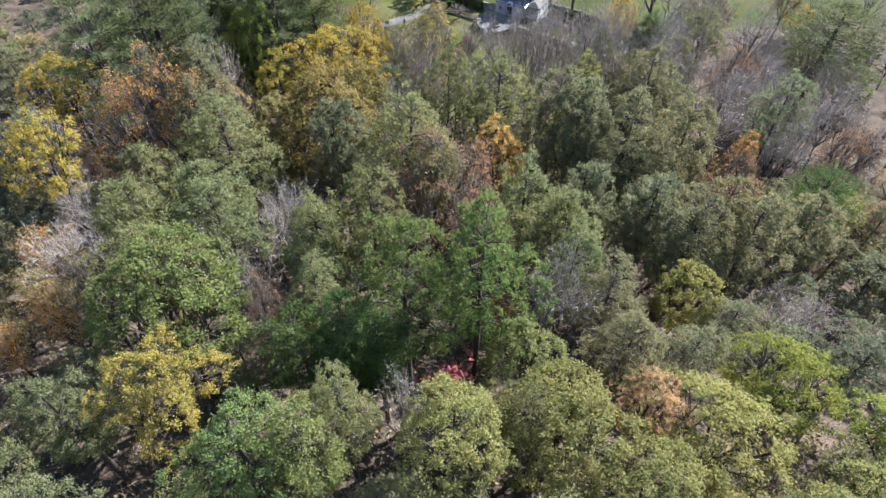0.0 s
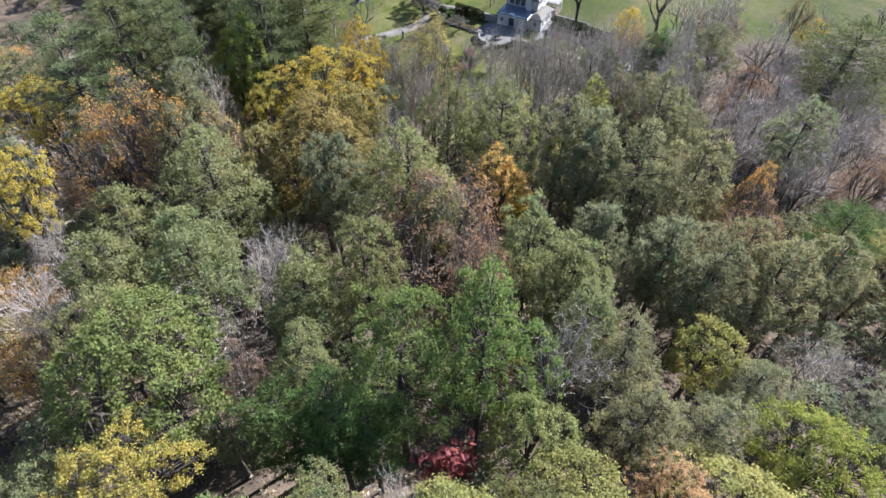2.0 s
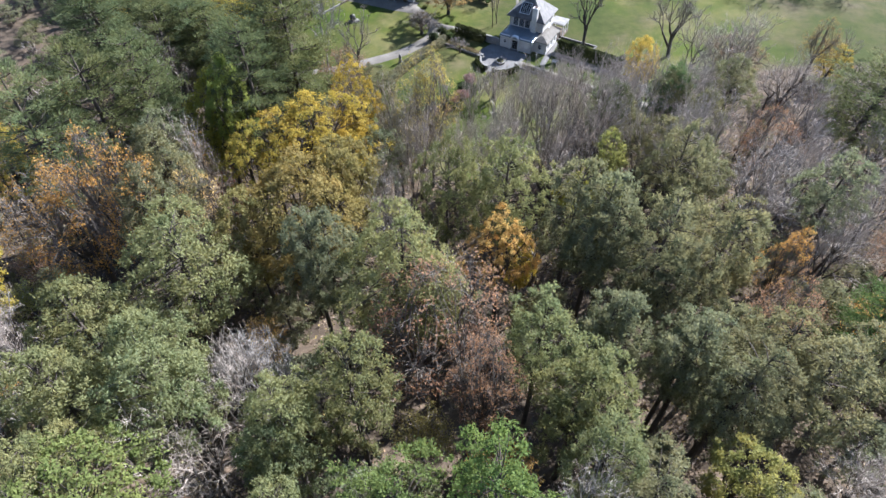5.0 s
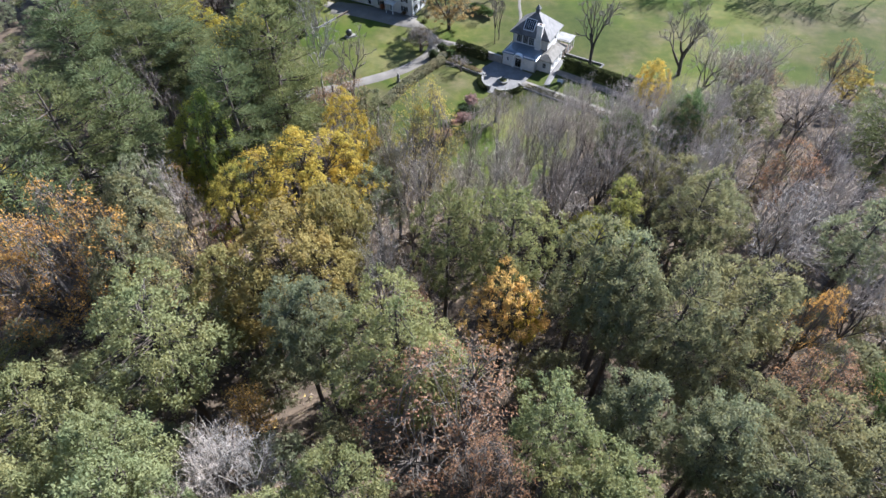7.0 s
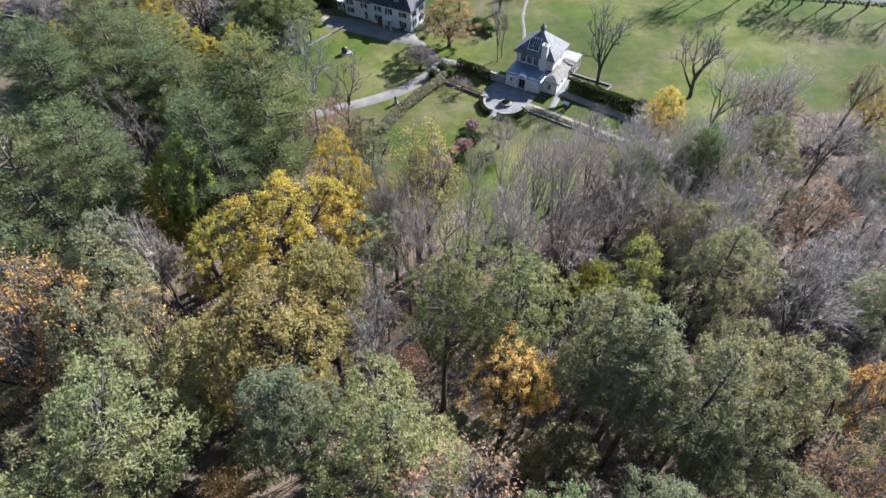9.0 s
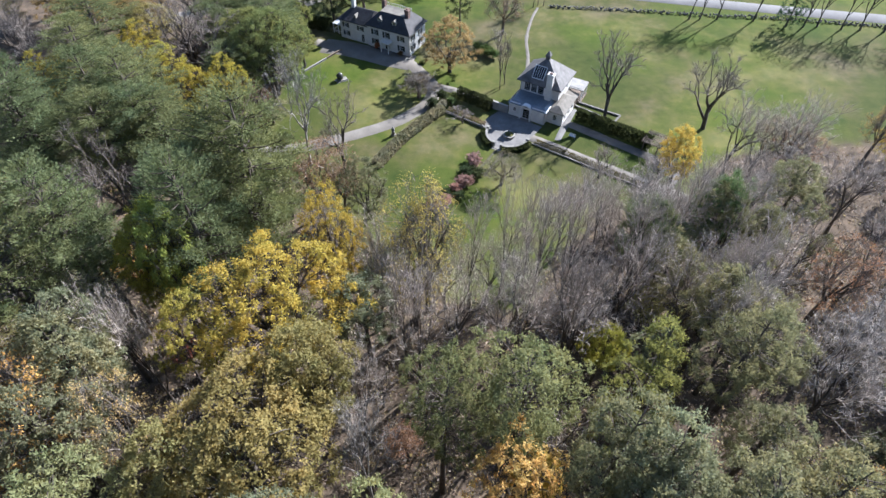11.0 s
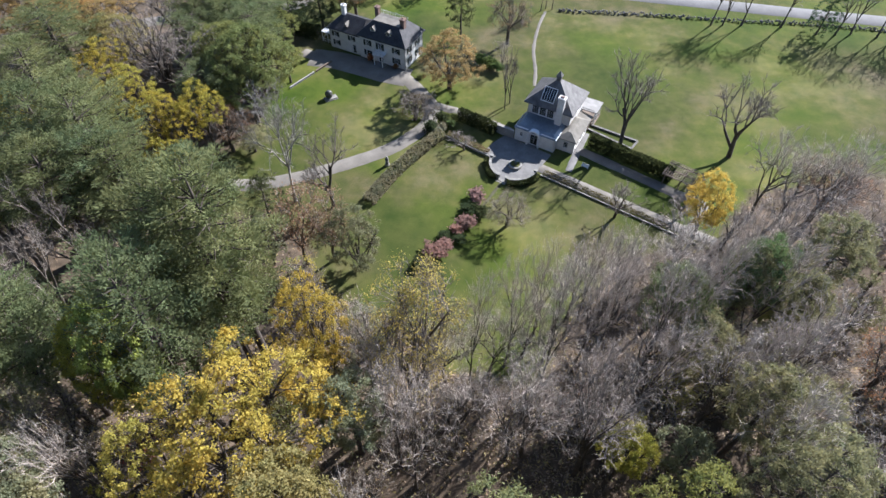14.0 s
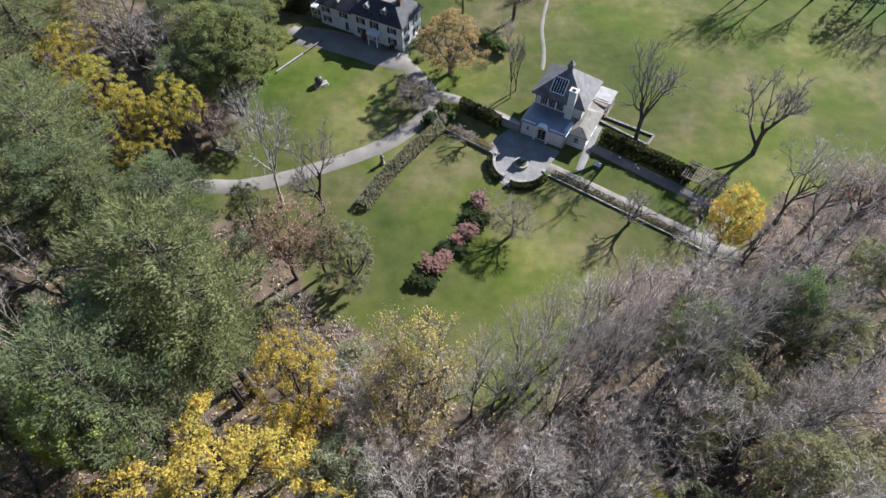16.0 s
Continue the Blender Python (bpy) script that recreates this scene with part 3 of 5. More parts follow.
plant("bare", 75.5, 100.5, 22.0, 6.4)
plant("oak", 22.9, 20.0, 36.6, 6.8, OLIVE)
plant("hemlock", 30.3, 35.5, 31.2, 4.3)
plant("hemlock", -32.5, 44.0, 39.8, 4.9, GREEN)
plant("hemlock", -24.1, 44.3, 40.4, 4.9, GREEN)
plant("bare", -20.5, 48.5, 36.0, 5.7)
plant("hemlock", -13.0, 41.1, 40.4, 4.1, GREEN)
plant("hemlock", -11.5, 32.8, 40.7, 3.7, GREEN)
plant("hemlock", 13.2, 38.9, 38.8, 3.7, GREEN)
plant("hemlock", 16.6, 36.6, 36.5, 4.7)
plant("hemlock", 18.0, 55.2, 32.2, 3.9)
plant("hemlock", 56.2, 82.2, 28.3, 5.1)
plant("thin", 40.7, 60.8, 28.4, 4.6, RUST)
plant("bare", 39.7, 39.7, 26.1, 5.1)
plant("thin", -33.0, 76.5, 30.8, 4.4, (0.52, 0.38, 0.18))
plant("oak", -14.0, 81.4, 32.2, 5.4, OCHRE)
plant("maple", -20.5, 90.5, 31.5, 9.6, GOLD)
plant("maple", -27.5, 87.5, 30.0, 5.2, GOLD)
plant("oak", -32.2, 95.7, 35.2, 4.1, LIME)
plant("maple", -14.2, 101.6, 31.2, 4.8, GOLD)
plant("maple", -13.6, 97.5, 26.0, 4.4, GOLD)
plant("thin", -3.6, 102.0, 26.0, 5.6, (0.42, 0.35, 0.12))
plant("hemlock", -12.8, 63.7, 36.2, 4.4)
plant("hemlock", -1.6, 58.3, 35.7, 4.5, GREEN)
plant("maple", 7.8, 70.8, 27.5, 5.6, (0.56, 0.43, 0.2))
plant("oak", 11.0, 72.9, 20.9, 3.0, GOLD)
plant("spire", 23.2, 82.3, 32.8, 4.5)
plant("hemlock", 16.4, 71.7, 36.1, 4.9)
plant("hemlock", 20.8, 68.3, 34.5, 4.8)
plant("hemlock", 19.0, 55.4, 32.4, 3.6)
plant("hemlock", 26.7, 63.2, 28.3, 4.5)
plant("pine", -66.8, 125.1, 29.2, 9.2)
plant("pine", -50.1, 92.3, 39.5, 7.4)
plant("pine", -56.0, 131.4, 25.8, 9.8)
plant("pine", -28.8, 109.3, 37.6, 7.7)
plant("hemlock", -26.7, 48.6, 38.6, 5.1, GREEN)
plant("pale", -17.7, 48.5, 36.6, 5.4)
plant("thin", 4.3, 47.4, 38.1, 3.6, RUST)
plant("hemlock", 13.5, 46.6, 35.5, 4.4, GREEN)
plant("hemlock", 25.4, 52.5, 31.0, 4.1)
plant("hemlock", 33.5, 58.2, 26.7, 4.4)
plant("hemlock", 35.3, 53.0, 31.8, 4.8)
plant("hemlock", 28.5, 47.0, 32.2, 4.4)
plant("bare", 40.5, 101.6, 26.7, 5.7)
plant("bare", 46.0, 84.4, 29.2, 7.6)
plant("bare", 18.3, 93.1, 25.3, 6.0)
plant("thin", -1.8, 105.5, 31.5, 6.8, (0.42, 0.35, 0.12), "tall deciduous tree thinly hung with yellow-olive leaves")
plant("bare", -7.3, 100.8, 29.4, 5.0)
plant("pine", -52.5, 135.4, 29.1, 7.9)
plant("pine", -31.0, 102.8, 35.5, 6.7)
plant("pine", -46.2, 98.8, 36.5, 6.8)
plant("pine", -65.0, 125.6, 34.0, 7.1)
plant("pine", -24.9, 108.8, 40.9, 7.6)
plant("hemlock", -38.0, 82.4, 34.6, 5.6)
plant("hemlock", -36.8, 73.4, 33.3, 5.1)
plant("oak", -23.5, 70.0, 32.0, 5.0, OCHRE)
plant("hemlock", -14.4, 63.4, 36.2, 4.0)
plant("pale", -7.6, 73.8, 32.9, 4.4)
plant("hemlock", 33.6, 84.0, 32.5, 5.5)
plant("hemlock", 42.9, 115.3, 22.5, 4.6, (0.11, 0.155, 0.075))
plant("hemlock", 35.2, 93.8, 25.0, 5.2)
plant("hemlock", 33.3, 104.9, 20.5, 4.2)
plant("hemlock", 37.9, 87.2, 27.0, 5.0)
plant("hemlock", 49.4, 111.6, 18.5, 4.0)
plant("bare", -9.0, 82.8, 28.9, 4.3)
plant("pale", 50.7, 90.7, 25.8, 7.8)
plant("bare", 33.2, 116.3, 22.4, 6.6)
plant("bare", 63.0, 135.0, 23.5, 6.8)
plant("pine", -60.2, 137.1, 29.0, 6.6)
plant("pine", -29.0, 98.0, 39.2, 5.9)
plant("pine", -45.4, 100.7, 30.8, 5.2)
plant("oak", -15.3, 84.5, 26.8, 4.4, OCHRE)
plant("bare", -8.7, 102.4, 26.8, 4.1)
plant("bare", 15.3, 109.4, 25.4, 4.5)
plant("bare", 8.9, 94.7, 28.7, 5.6)
plant("vase", 17.4, 92.0, 31.5, 5.2)
plant("bare", 33.0, 97.6, 29.1, 5.4)
plant("bare", 26.2, 100.5, 27.0, 5.5)
plant("bare", 28.0, 105.7, 22.0, 6.0)
plant("bare", 18.9, 99.1, 24.0, 5.0)
plant("sapling", 22.5, 97.0, 14.0, 4.5)
plant("sapling", 29.5, 98.5, 13.0, 4.6)
plant("sapling", 25.0, 104.0, 12.0, 4.5)
plant("low_tree", 31.0, 102.5, 11.0, 4.0, OLIVE)
plant("pine", -26.3, 107.3, 30.4, 6.1)
plant("spire", -29.2, 134.3, 14.5, 4.0, (0.09, 0.105, 0.055))
plant("low_tree", -22.0, 127.5, 17.0, 5.6, (0.22, 0.155, 0.12), "rusty brown half-bare tree with dense twigs")
plant("clump", -13.2, 127.0, 14.5, 5.6, (0.165, 0.165, 0.10), "dull grey-green leafy tree at the lawn edge")
plant("low_tree", -17.5, 128.5, 14.5, 4.8, (0.20, 0.15, 0.12), "rusty brown half-bare tree with dense twigs")
plant("thin", -15.6, 106.7, 29.1, 3.9, GOLD)
plant("bare", -4.6, 93.9, 30.9, 4.5)
plant("hemlock", 43.0, 114.8, 21.5, 4.4, (0.19, 0.2, 0.125))
plant("vase", -19.4, 140.8, 20.0, 5.0, None, "tall leafless tree with dark limbs beside the drive")
plant("bare", 56.0, 139.2, 22.8, 6.0)
plant("hemlock", 31.4, 111.2, 21.1, 5.4, DEEP)
plant("pine", -39.0, 178.0, 18.5, 6.8)
plant("vase", -51.4, 119.4, 27.7, 5.6)
plant("pine", -45.7, 128.8, 25.5, 6.8)
plant("vase", -50.4, 111.1, 27.4, 6.3)
plant("bare", -35.4, 86.9, 33.4, 4.5)
plant("pine", -54.4, 83.9, 40.0, 7.2)
plant("maple", -66.0, 89.1, 28.2, 6.9, GOLD)
plant("bare", -47.0, 54.5, 31.5, 5.0)
plant("thin", -36.7, 37.6, 36.0, 3.6, OCHRE)
plant("hemlock", 47.5, 53.1, 29.3, 4.8)
plant("bare", 57.3, 132.3, 14.1, 5.4)
plant("thin", 64.5, 136.7, 16.4, 6.0, RUST)
plant("hemlock", 56.7, 120.3, 20.8, 5.3)
plant("bare", 27.4, 116.4, 21.7, 5.8)
plant("hemlock", 51.5, 115.3, 14.2, 4.4)
plant("bare", 43.4, 102.4, 28.2, 5.5)
plant("bare", 11.0, 95.0, 30.3, 5.9)
plant("bare", 48.9, 105.1, 23.9, 6.2)
plant("thin", 57.0, 102.8, 21.8, 5.7, RUST)
plant("bare", 65.3, 108.6, 24.4, 6.4)
plant("bare", 2.7, 96.2, 26.6, 5.2)
plant("bare", -2.7, 90.9, 30.0, 4.7)
plant("hemlock", -10.0, 95.4, 23.3, 4.8)
plant("bare", 36.0, 89.8, 32.9, 6.3)
plant("bare", 80.4, 117.1, 20.4, 8.2)
plant("bare", 70.0, 123.3, 21.5, 6.7)
plant("maple", -64.2, 163.7, 19.7, 5.4, (0.335, 0.30, 0.07))
plant("maple", -56.3, 155.8, 19.7, 5.5, (0.335, 0.30, 0.07))
plant("maple", -49.3, 149.6, 18.7, 5.4, (0.335, 0.30, 0.07))
plant("maple", -44.9, 148.6, 17.4, 4.6, (0.335, 0.30, 0.07))
plant("maple", -42.7, 152.2, 19.3, 4.3, (0.335, 0.30, 0.07))
plant("maple", -47.7, 142.9, 14.2, 3.9, (0.335, 0.30, 0.07))
plant("vase", -51.6, 170.4, 19.5, 10.8)
plant("pale", -26.6, 141.9, 28.0, 6.4, None, "tall leafless tree with pale limbs beside the drive")
plant("oak", -37.9, 166.6, 20.6, 8.0, (0.165, 0.19, 0.08))
plant("oak", -37.5, 163.1, 15.2, 6.8, (0.165, 0.19, 0.08))
plant("thin", -41.0, 155.3, 11.7, 5.5, (0.22, 0.14, 0.10))
plant("hemlock", -36.7, 155.4, 5.2, 4.0)
plant("pine", -45.0, 161.9, 15.4, 6.4)
plant("maple", -83.5, 183.4, 15.7, 8.4, (0.32, 0.225, 0.10))
plant("maple", -79.1, 186.4, 15.5, 7.8, (0.32, 0.225, 0.10))
plant("maple", -90.0, 187.5, 15.5, 7.8, (0.32, 0.225, 0.10))
plant("pine", -52.0, 180.3, 15.6, 7.8)
plant("oak", -66.0, 176.3, 16.4, 7.4, OCHRE)
plant("clump", 1.7, 176.8, 14.5, 6.6, (0.27, 0.215, 0.12), "broad rounded tree in orange-brown leaf by the drive")
plant("oak", -36.5, 99.6, 30.0, 5.6, (0.31, 0.315, 0.075))
plant("oak", -35.9, 98.4, 22.1, 3.6, (0.31, 0.315, 0.075))
plant("maple", -97.6, 199.2, 17.6, 13.8, (0.32, 0.225, 0.10))
plant("maple", -86.7, 196.0, 15.2, 9.8, (0.32, 0.225, 0.10))
plant("maple", -78.1, 151.2, 20.1, 3.7, GOLD)
plant("maple", -72.4, 148.8, 20.2, 4.0, GOLD)
plant("pine", -59.1, 145.6, 25.4, 6.2)
plant("pine", -53.3, 125.0, 28.5, 7.4)
plant("pine", -48.5, 128.1, 27.5, 6.7)
plant("pine", -45.7, 191.3, 15.9, 11.4)
plant("oak", -41.1, 170.5, 18.7, 8.4, (0.165, 0.19, 0.08))
plant("pine", -37.9, 131.8, 20.5, 6.7)
plant("hemlock", 36.6, 113.4, 15.3, 5.1, DEEP)
plant("thin", 40.1, 102.4, 17.2, 6.8, (0.26, 0.26, 0.18))
plant("hemlock", 45.3, 97.9, 15.3, 5.3)
plant("oak", 22.9, 95.1, 10.9, 3.3, (0.31, 0.315, 0.075))
plant("oak", 49.6, 111.6, 11.3, 4.2, OLIVE)
plant("oak", 21.9, 92.0, 15.9, 3.2, (0.31, 0.315, 0.075))
plant("hemlock", 34.5, 76.3, 25.2, 4.4)
plant("thin", -42.0, 92.3, 26.7, 5.4, (0.26, 0.26, 0.18))
plant("thin", 18.1, 99.3, 11.8, 2.9, RUST)
plant("oak", 41.6, 104.6, 8.9, 3.2, OCHRE)
plant("bare", 7.2, 106.9, 17.2, 5.5)
plant("bare", 1.0, 106.0, 17.0, 5.0)
plant("bare", 12.3, 110.2, 17.2, 5.6)
plant("pine", -12.8, 28.9, 38.2, 3.9, (0.115, 0.168, 0.064))
plant("pine", -9.2, 27.0, 37.2, 3.8, (0.115, 0.168, 0.064))
plant("pine", -5.7, 27.6, 38.2, 3.6, (0.115, 0.168, 0.064))
plant("hemlock", -18.5, 28.8, 35.1, 3.2, GREEN)
plant("pine", 77.2, 109.0, 25.9, 11.2)
plant("pine", 53.1, 61.1, 26.3, 5.1, (0.115, 0.168, 0.064))
plant("bare", -17.1, 33.3, 34.7, 3.7)
plant("thin", -34.5, 92.1, 18.6, 2.4, (0.30, 0.10, 0.08))
plant("pine", -70.0, 152.4, 25.6, 8.0)
plant("vase", -56.0, 171.8, 22.1, 9.0)
plant("pine", -50.0, 188.9, 17.8, 9.6)
plant("vase", -62.0, 191.9, 19.2, 9.5)
plant("pine", -76.0, 170.8, 21.7, 9.3)
plant("vase", -84.0, 161.7, 20.9, 8.5)
plant("maple", -70.0, 183.8, 16.7, 8.4, (0.32, 0.225, 0.10))
plant("pine", -46.0, 203.1, 16.8, 10.3)
plant("maple", -102.0, 204.6, 17.4, 10.2, (0.32, 0.225, 0.10))
plant("vase", -96.0, 173.7, 19.0, 8.6)
plant("bare", 50.0, 125.2, 19.3, 5.9)
plant("bare", 60.0, 127.3, 20.4, 6.5)
plant("bare", 61.0, 138.4, 19.6, 7.1)
plant("bare", 47.0, 119.1, 20.2, 5.6)
plant("bare", 20.0, 117.1, 19.2, 5.5)
plant("bare", 37.0, 125.2, 17.3, 6.0)

for x, y, top, r in ((4.5, 106.0, 27.5, 3.6), (9.6, 108.5, 27.0, 3.8), (13.8, 104.0, 31.0, 4.0), (19.5, 108.0, 29.5, 4.0), (24.0, 112.0, 27.5, 4.2), (28.5, 107.0, 30.5, 4.4), (33.5, 110.0, 28.5, 4.4), (38.5, 116.0, 26.0, 4.4), (21.5, 116.5, 25.0, 3.8), (14.5, 114.0, 23.0, 3.4), (44.0, 112.0, 27.0, 4.6)):
    plant("bare", x, y, top, r, None, "tall leafless tree with thin grey limbs at the lawn edge")

# ---- buildings ----
STUCCO = surface("white_stucco", (0.50, 0.49, 0.465), (0.63, 0.62, 0.60), 0.6, 9, 0.85, 0.15)
SLATE = surface("grey_slate_roof", (0.065, 0.063, 0.062), (0.145, 0.14, 0.137), 0.8, 5, 0.6, 0.5)
DARKROOF = surface("dark_shingle_roof", (0.022, 0.023, 0.026), (0.05, 0.05, 0.055), 0.8, 5, 0.7, 0.5)
SHEET = surface("blue_grey_sheet_roof", (0.15, 0.18, 0.21), (0.22, 0.25, 0.28), 0.5, 5, 0.38, 0.1, 0.35, 0.5)
PALEROOF = surface("pale_weathered_roof", (0.115, 0.106, 0.09), (0.19, 0.178, 0.152), 0.7, 6, 0.8, 0.2)
TRIM = surface("white_trim_paint", (0.56, 0.56, 0.55), (0.68, 0.68, 0.67), 1.0, 14, 0.5, 0.05)
PALETRIM = surface("greyed_pale_paint", (0.20, 0.195, 0.185), (0.31, 0.30, 0.285), 0.8, 8, 0.8, 0.1)
TRACK = surface("worn_turf", (0.045, 0.045, 0.022), (0.085, 0.08, 0.045), 0.6, 8, 0.95, 0.3)
SHUTTER = surface("dark_green_shutter", (0.012, 0.018, 0.016), (0.03, 0.04, 0.036), 2.0, 14, 0.6, 0.1)
BRICK = surface("red_brick_chimney", (0.13, 0.085, 0.07), (0.21, 0.14, 0.115), 2.5, 18, 0.9, 0.4)
STONE = surface("grey_field_stone", (0.07, 0.066, 0.06), (0.22, 0.21, 0.195), 1.2, 9, 0.9, 0.5)
PAVING = surface("pale_paving", (0.115, 0.112, 0.108), (0.18, 0.175, 0.167), 0.5, 6, 0.85, 0.3)
BRONZE = surface("dark_bronze", (0.05, 0.05, 0.045), (0.10, 0.10, 0.09), 3.0, 20, 0.45, 0.2, 0.5, 0.5)
MARBLE = surface("weathered_white_stone", (0.13, 0.125, 0.11), (0.26, 0.25, 0.225), 1.5, 12, 0.5, 0.1)
TIMBER = surface("weathered_timber", (0.10, 0.078, 0.06), (0.19, 0.15, 0.115), 1.5, 14, 0.85, 0.3)
GLASS, gt, gb = material("window_glass")
gb.inputs["Base Color"].default_value = (0.3, 0.34, 0.37, 1)
gb.inputs["Transmission Weight"].default_value = 1.0
gb.inputs["Roughness"].default_value = 0.06


def part(name, bm, mat, parent, label="", smooth_faces=False):
    """Links a bmesh as one mesh under a thing or under a part."""
    me = bpy.data.meshes.new(name)
    bm.to_mesh(me)
    bm.free()
    me.materials.append(mat)
    if smooth_faces:
        me.polygons.foreach_set("use_smooth", [True] * len(me.polygons))
    o = new(name, me)
    o.parent = parent
    return tagged(o, label)


def boxes(*spans, bevel=0.02):
    """One mesh of blocks, each given by (x0, x1, y0, y1, z0, z1)."""
    bm = bmesh.new()
    for x0, x1, y0, y1, z0, z1 in spans:
        m = Matrix.Translation(((x0 + x1) / 2, (y0 + y1) / 2, (z0 + z1) / 2)) @ Matrix.Diagonal((x1 - x0, y1 - y0, z1 - z0, 1))
        bmesh.ops.create_cube(bm, size=1, matrix=m)
    if bevel:
        bmesh.ops.bevel(bm, geom=bm.edges[:], offset=bevel, segments=1, affect="EDGES")
    return bm


def wall_mesh(length, height, thick, openings):
    """A wall along x (outside at y = 0, inside at y = thick) with openings (x0, x1, z0, z1) right through it."""
    bm = bmesh.new()
    xs = sorted({0, length, *[v for o in openings for v in o[:2]]})
    zs = sorted({0, height, *[v for o in openings for v in o[2:]]})

    def solid(i, j):
        if not (0 <= i < len(xs) - 1 and 0 <= j < len(zs) - 1):
            return False
        cx, cz = (xs[i] + xs[i + 1]) / 2, (zs[j] + zs[j + 1]) / 2
        return not any(a < cx < b and c < cz < d for a, b, c, d in openings)

    def quad(*pts):
        bm.faces.new([bm.verts.new(p) for p in pts])

    for i in range(len(xs) - 1):
        for j in range(len(zs) - 1):
            if not solid(i, j):
                continue
            a, b, c, d = xs[i], xs[i + 1], zs[j], zs[j + 1]
            quad((a, 0, c), (b, 0, c), (b, 0, d), (a, 0, d))
            quad((a, thick, c), (a, thick, d), (b, thick, d), (b, thick, c))
            if not solid(i - 1, j):
                quad((a, 0, c), (a, 0, d), (a, thick, d), (a, thick, c))
            if not solid(i + 1, j):
                quad((b, 0, c), (b, thick, c), (b, thick, d), (b, 0, d))
            if not solid(i, j - 1):
                quad((a, 0, c), (a, thick, c), (b, thick, c), (b, 0, c))
            if not solid(i, j + 1):
                quad((a, 0, d), (b, 0, d), (b, thick, d), (a, thick, d))
    bmesh.ops.remove_doubles(bm, verts=bm.verts[:], dist=0.001)
    return bm


def add_wall(house, at, turn, length, height, openings, mat, shutters=False, thick=0.3):
    """One wall with its windows; an opening may end with a kind: 'w' window, 'd' door, 'f' french window."""
    w = part("wall", wall_mesh(length, height, thick, [o[:4] for o in openings]), mat, house)
    w.matrix_basis = pose(*at, 0, 0, turn)
    for x0, x1, z0, z1, kind in openings:
        name = "door" if kind == "d" else "window"
        f = 0.07
        win = part(name, boxes((x0, x0 + f, 0.06, 0.16, z0, z1), (x1 - f, x1, 0.06, 0.16, z0, z1), (x0, x1, 0.06, 0.16, z1 - f, z1), (x0, x1, 0.06, 0.16, z0, z0 + f), bevel=0.008), TRIM, house)
        win.matrix_basis = pose(*at, 0, 0, turn)
        part("pane", boxes((x0 + f, x1 - f, 0.10, 0.115, z0 + f, z1 - f), bevel=0), GLASS, win)
        nx, nz = (3, 4) if kind == "w" else (2, 4) if kind == "d" else (3, 5)
        bars = [(x0 + (x1 - x0) * k / nx - 0.018, x0 + (x1 - x0) * k / nx + 0.018, 0.085, 0.13, z0 + f, z1 - f) for k in range(1, nx)]
        bars += [(x0 + f, x1 - f, 0.088, 0.127, z0 + (z1 - z0) * k / nz - 0.018, z0 + (z1 - z0) * k / nz + 0.018) for k in range(1, nz)]
        part("glazing_grid", boxes(*bars, bevel=0), TRIM, win)
        if kind == "w":
            part("sill", boxes((x0 - 0.1, x1 + 0.1, -0.09, 0.12, z0 - 0.08, z0 - 0.003), bevel=0.01), TRIM, win)
        if shutters and kind == "w":
            for a in (x0 - 0.56, x1 + 0.04):
                slats = [(a + 0.06, a + 0.46, -0.045, -0.008, z0 + 0.08 + k * 0.16, z0 + 0.19 + k * 0.16) for k in range(int((z1 - z0 - 0.16) / 0.16))]
                part("shutter", boxes((a, a + 0.06, -0.06, -0.003, z0, z1), (a + 0.46, a + 0.52, -0.06, -0.003, z0, z1), (a, a + 0.52, -0.06, -0.003, z1 - 0.08, z1), (a, a + 0.52, -0.06, -0.003, z0, z0 + 0.08), (a + 0.06, a + 0.46, -0.02, -0.003, z0 + 0.08, z1 - 0.08), *slats, bevel=0), SHUTTER, win, "dark louvred shutter")
    return w


def hip_roof(x0, x1, y0, y1, z, top, thick=0.14):
    """A roof on the eaves rectangle; top: (x0, x1, y0, y1, z) of the ridge, deck or point."""
    bm = bmesh.new()
    a = [bm.verts.new(p) for p in ((x0, y0, z), (x1, y0, z), (x1, y1, z), (x0, y1, z))]
    u = [bm.verts.new(p) for p in ((x0, y0, z - thick), (x1, y0, z - thick), (x1, y1, z - thick), (x0, y1, z - thick))]
    tx0, tx1, ty0, ty1, tz = top
    t = [bm.verts.new(p) for p in ((tx0, ty0, tz), (tx1, ty0, tz), (tx1, ty1, tz), (tx0, ty1, tz))]
    for i in range(4):
        j = (i + 1) % 4
        bm.faces.new((a[i], a[j], t[j], t[i]))
        bm.faces.new((u[i], u[j], a[j], a[i]))
    bm.faces.new(t)
    bm.faces.new(u[::-1])
    bmesh.ops.remove_doubles(bm, verts=bm.verts[:], dist=0.002)
    return bm


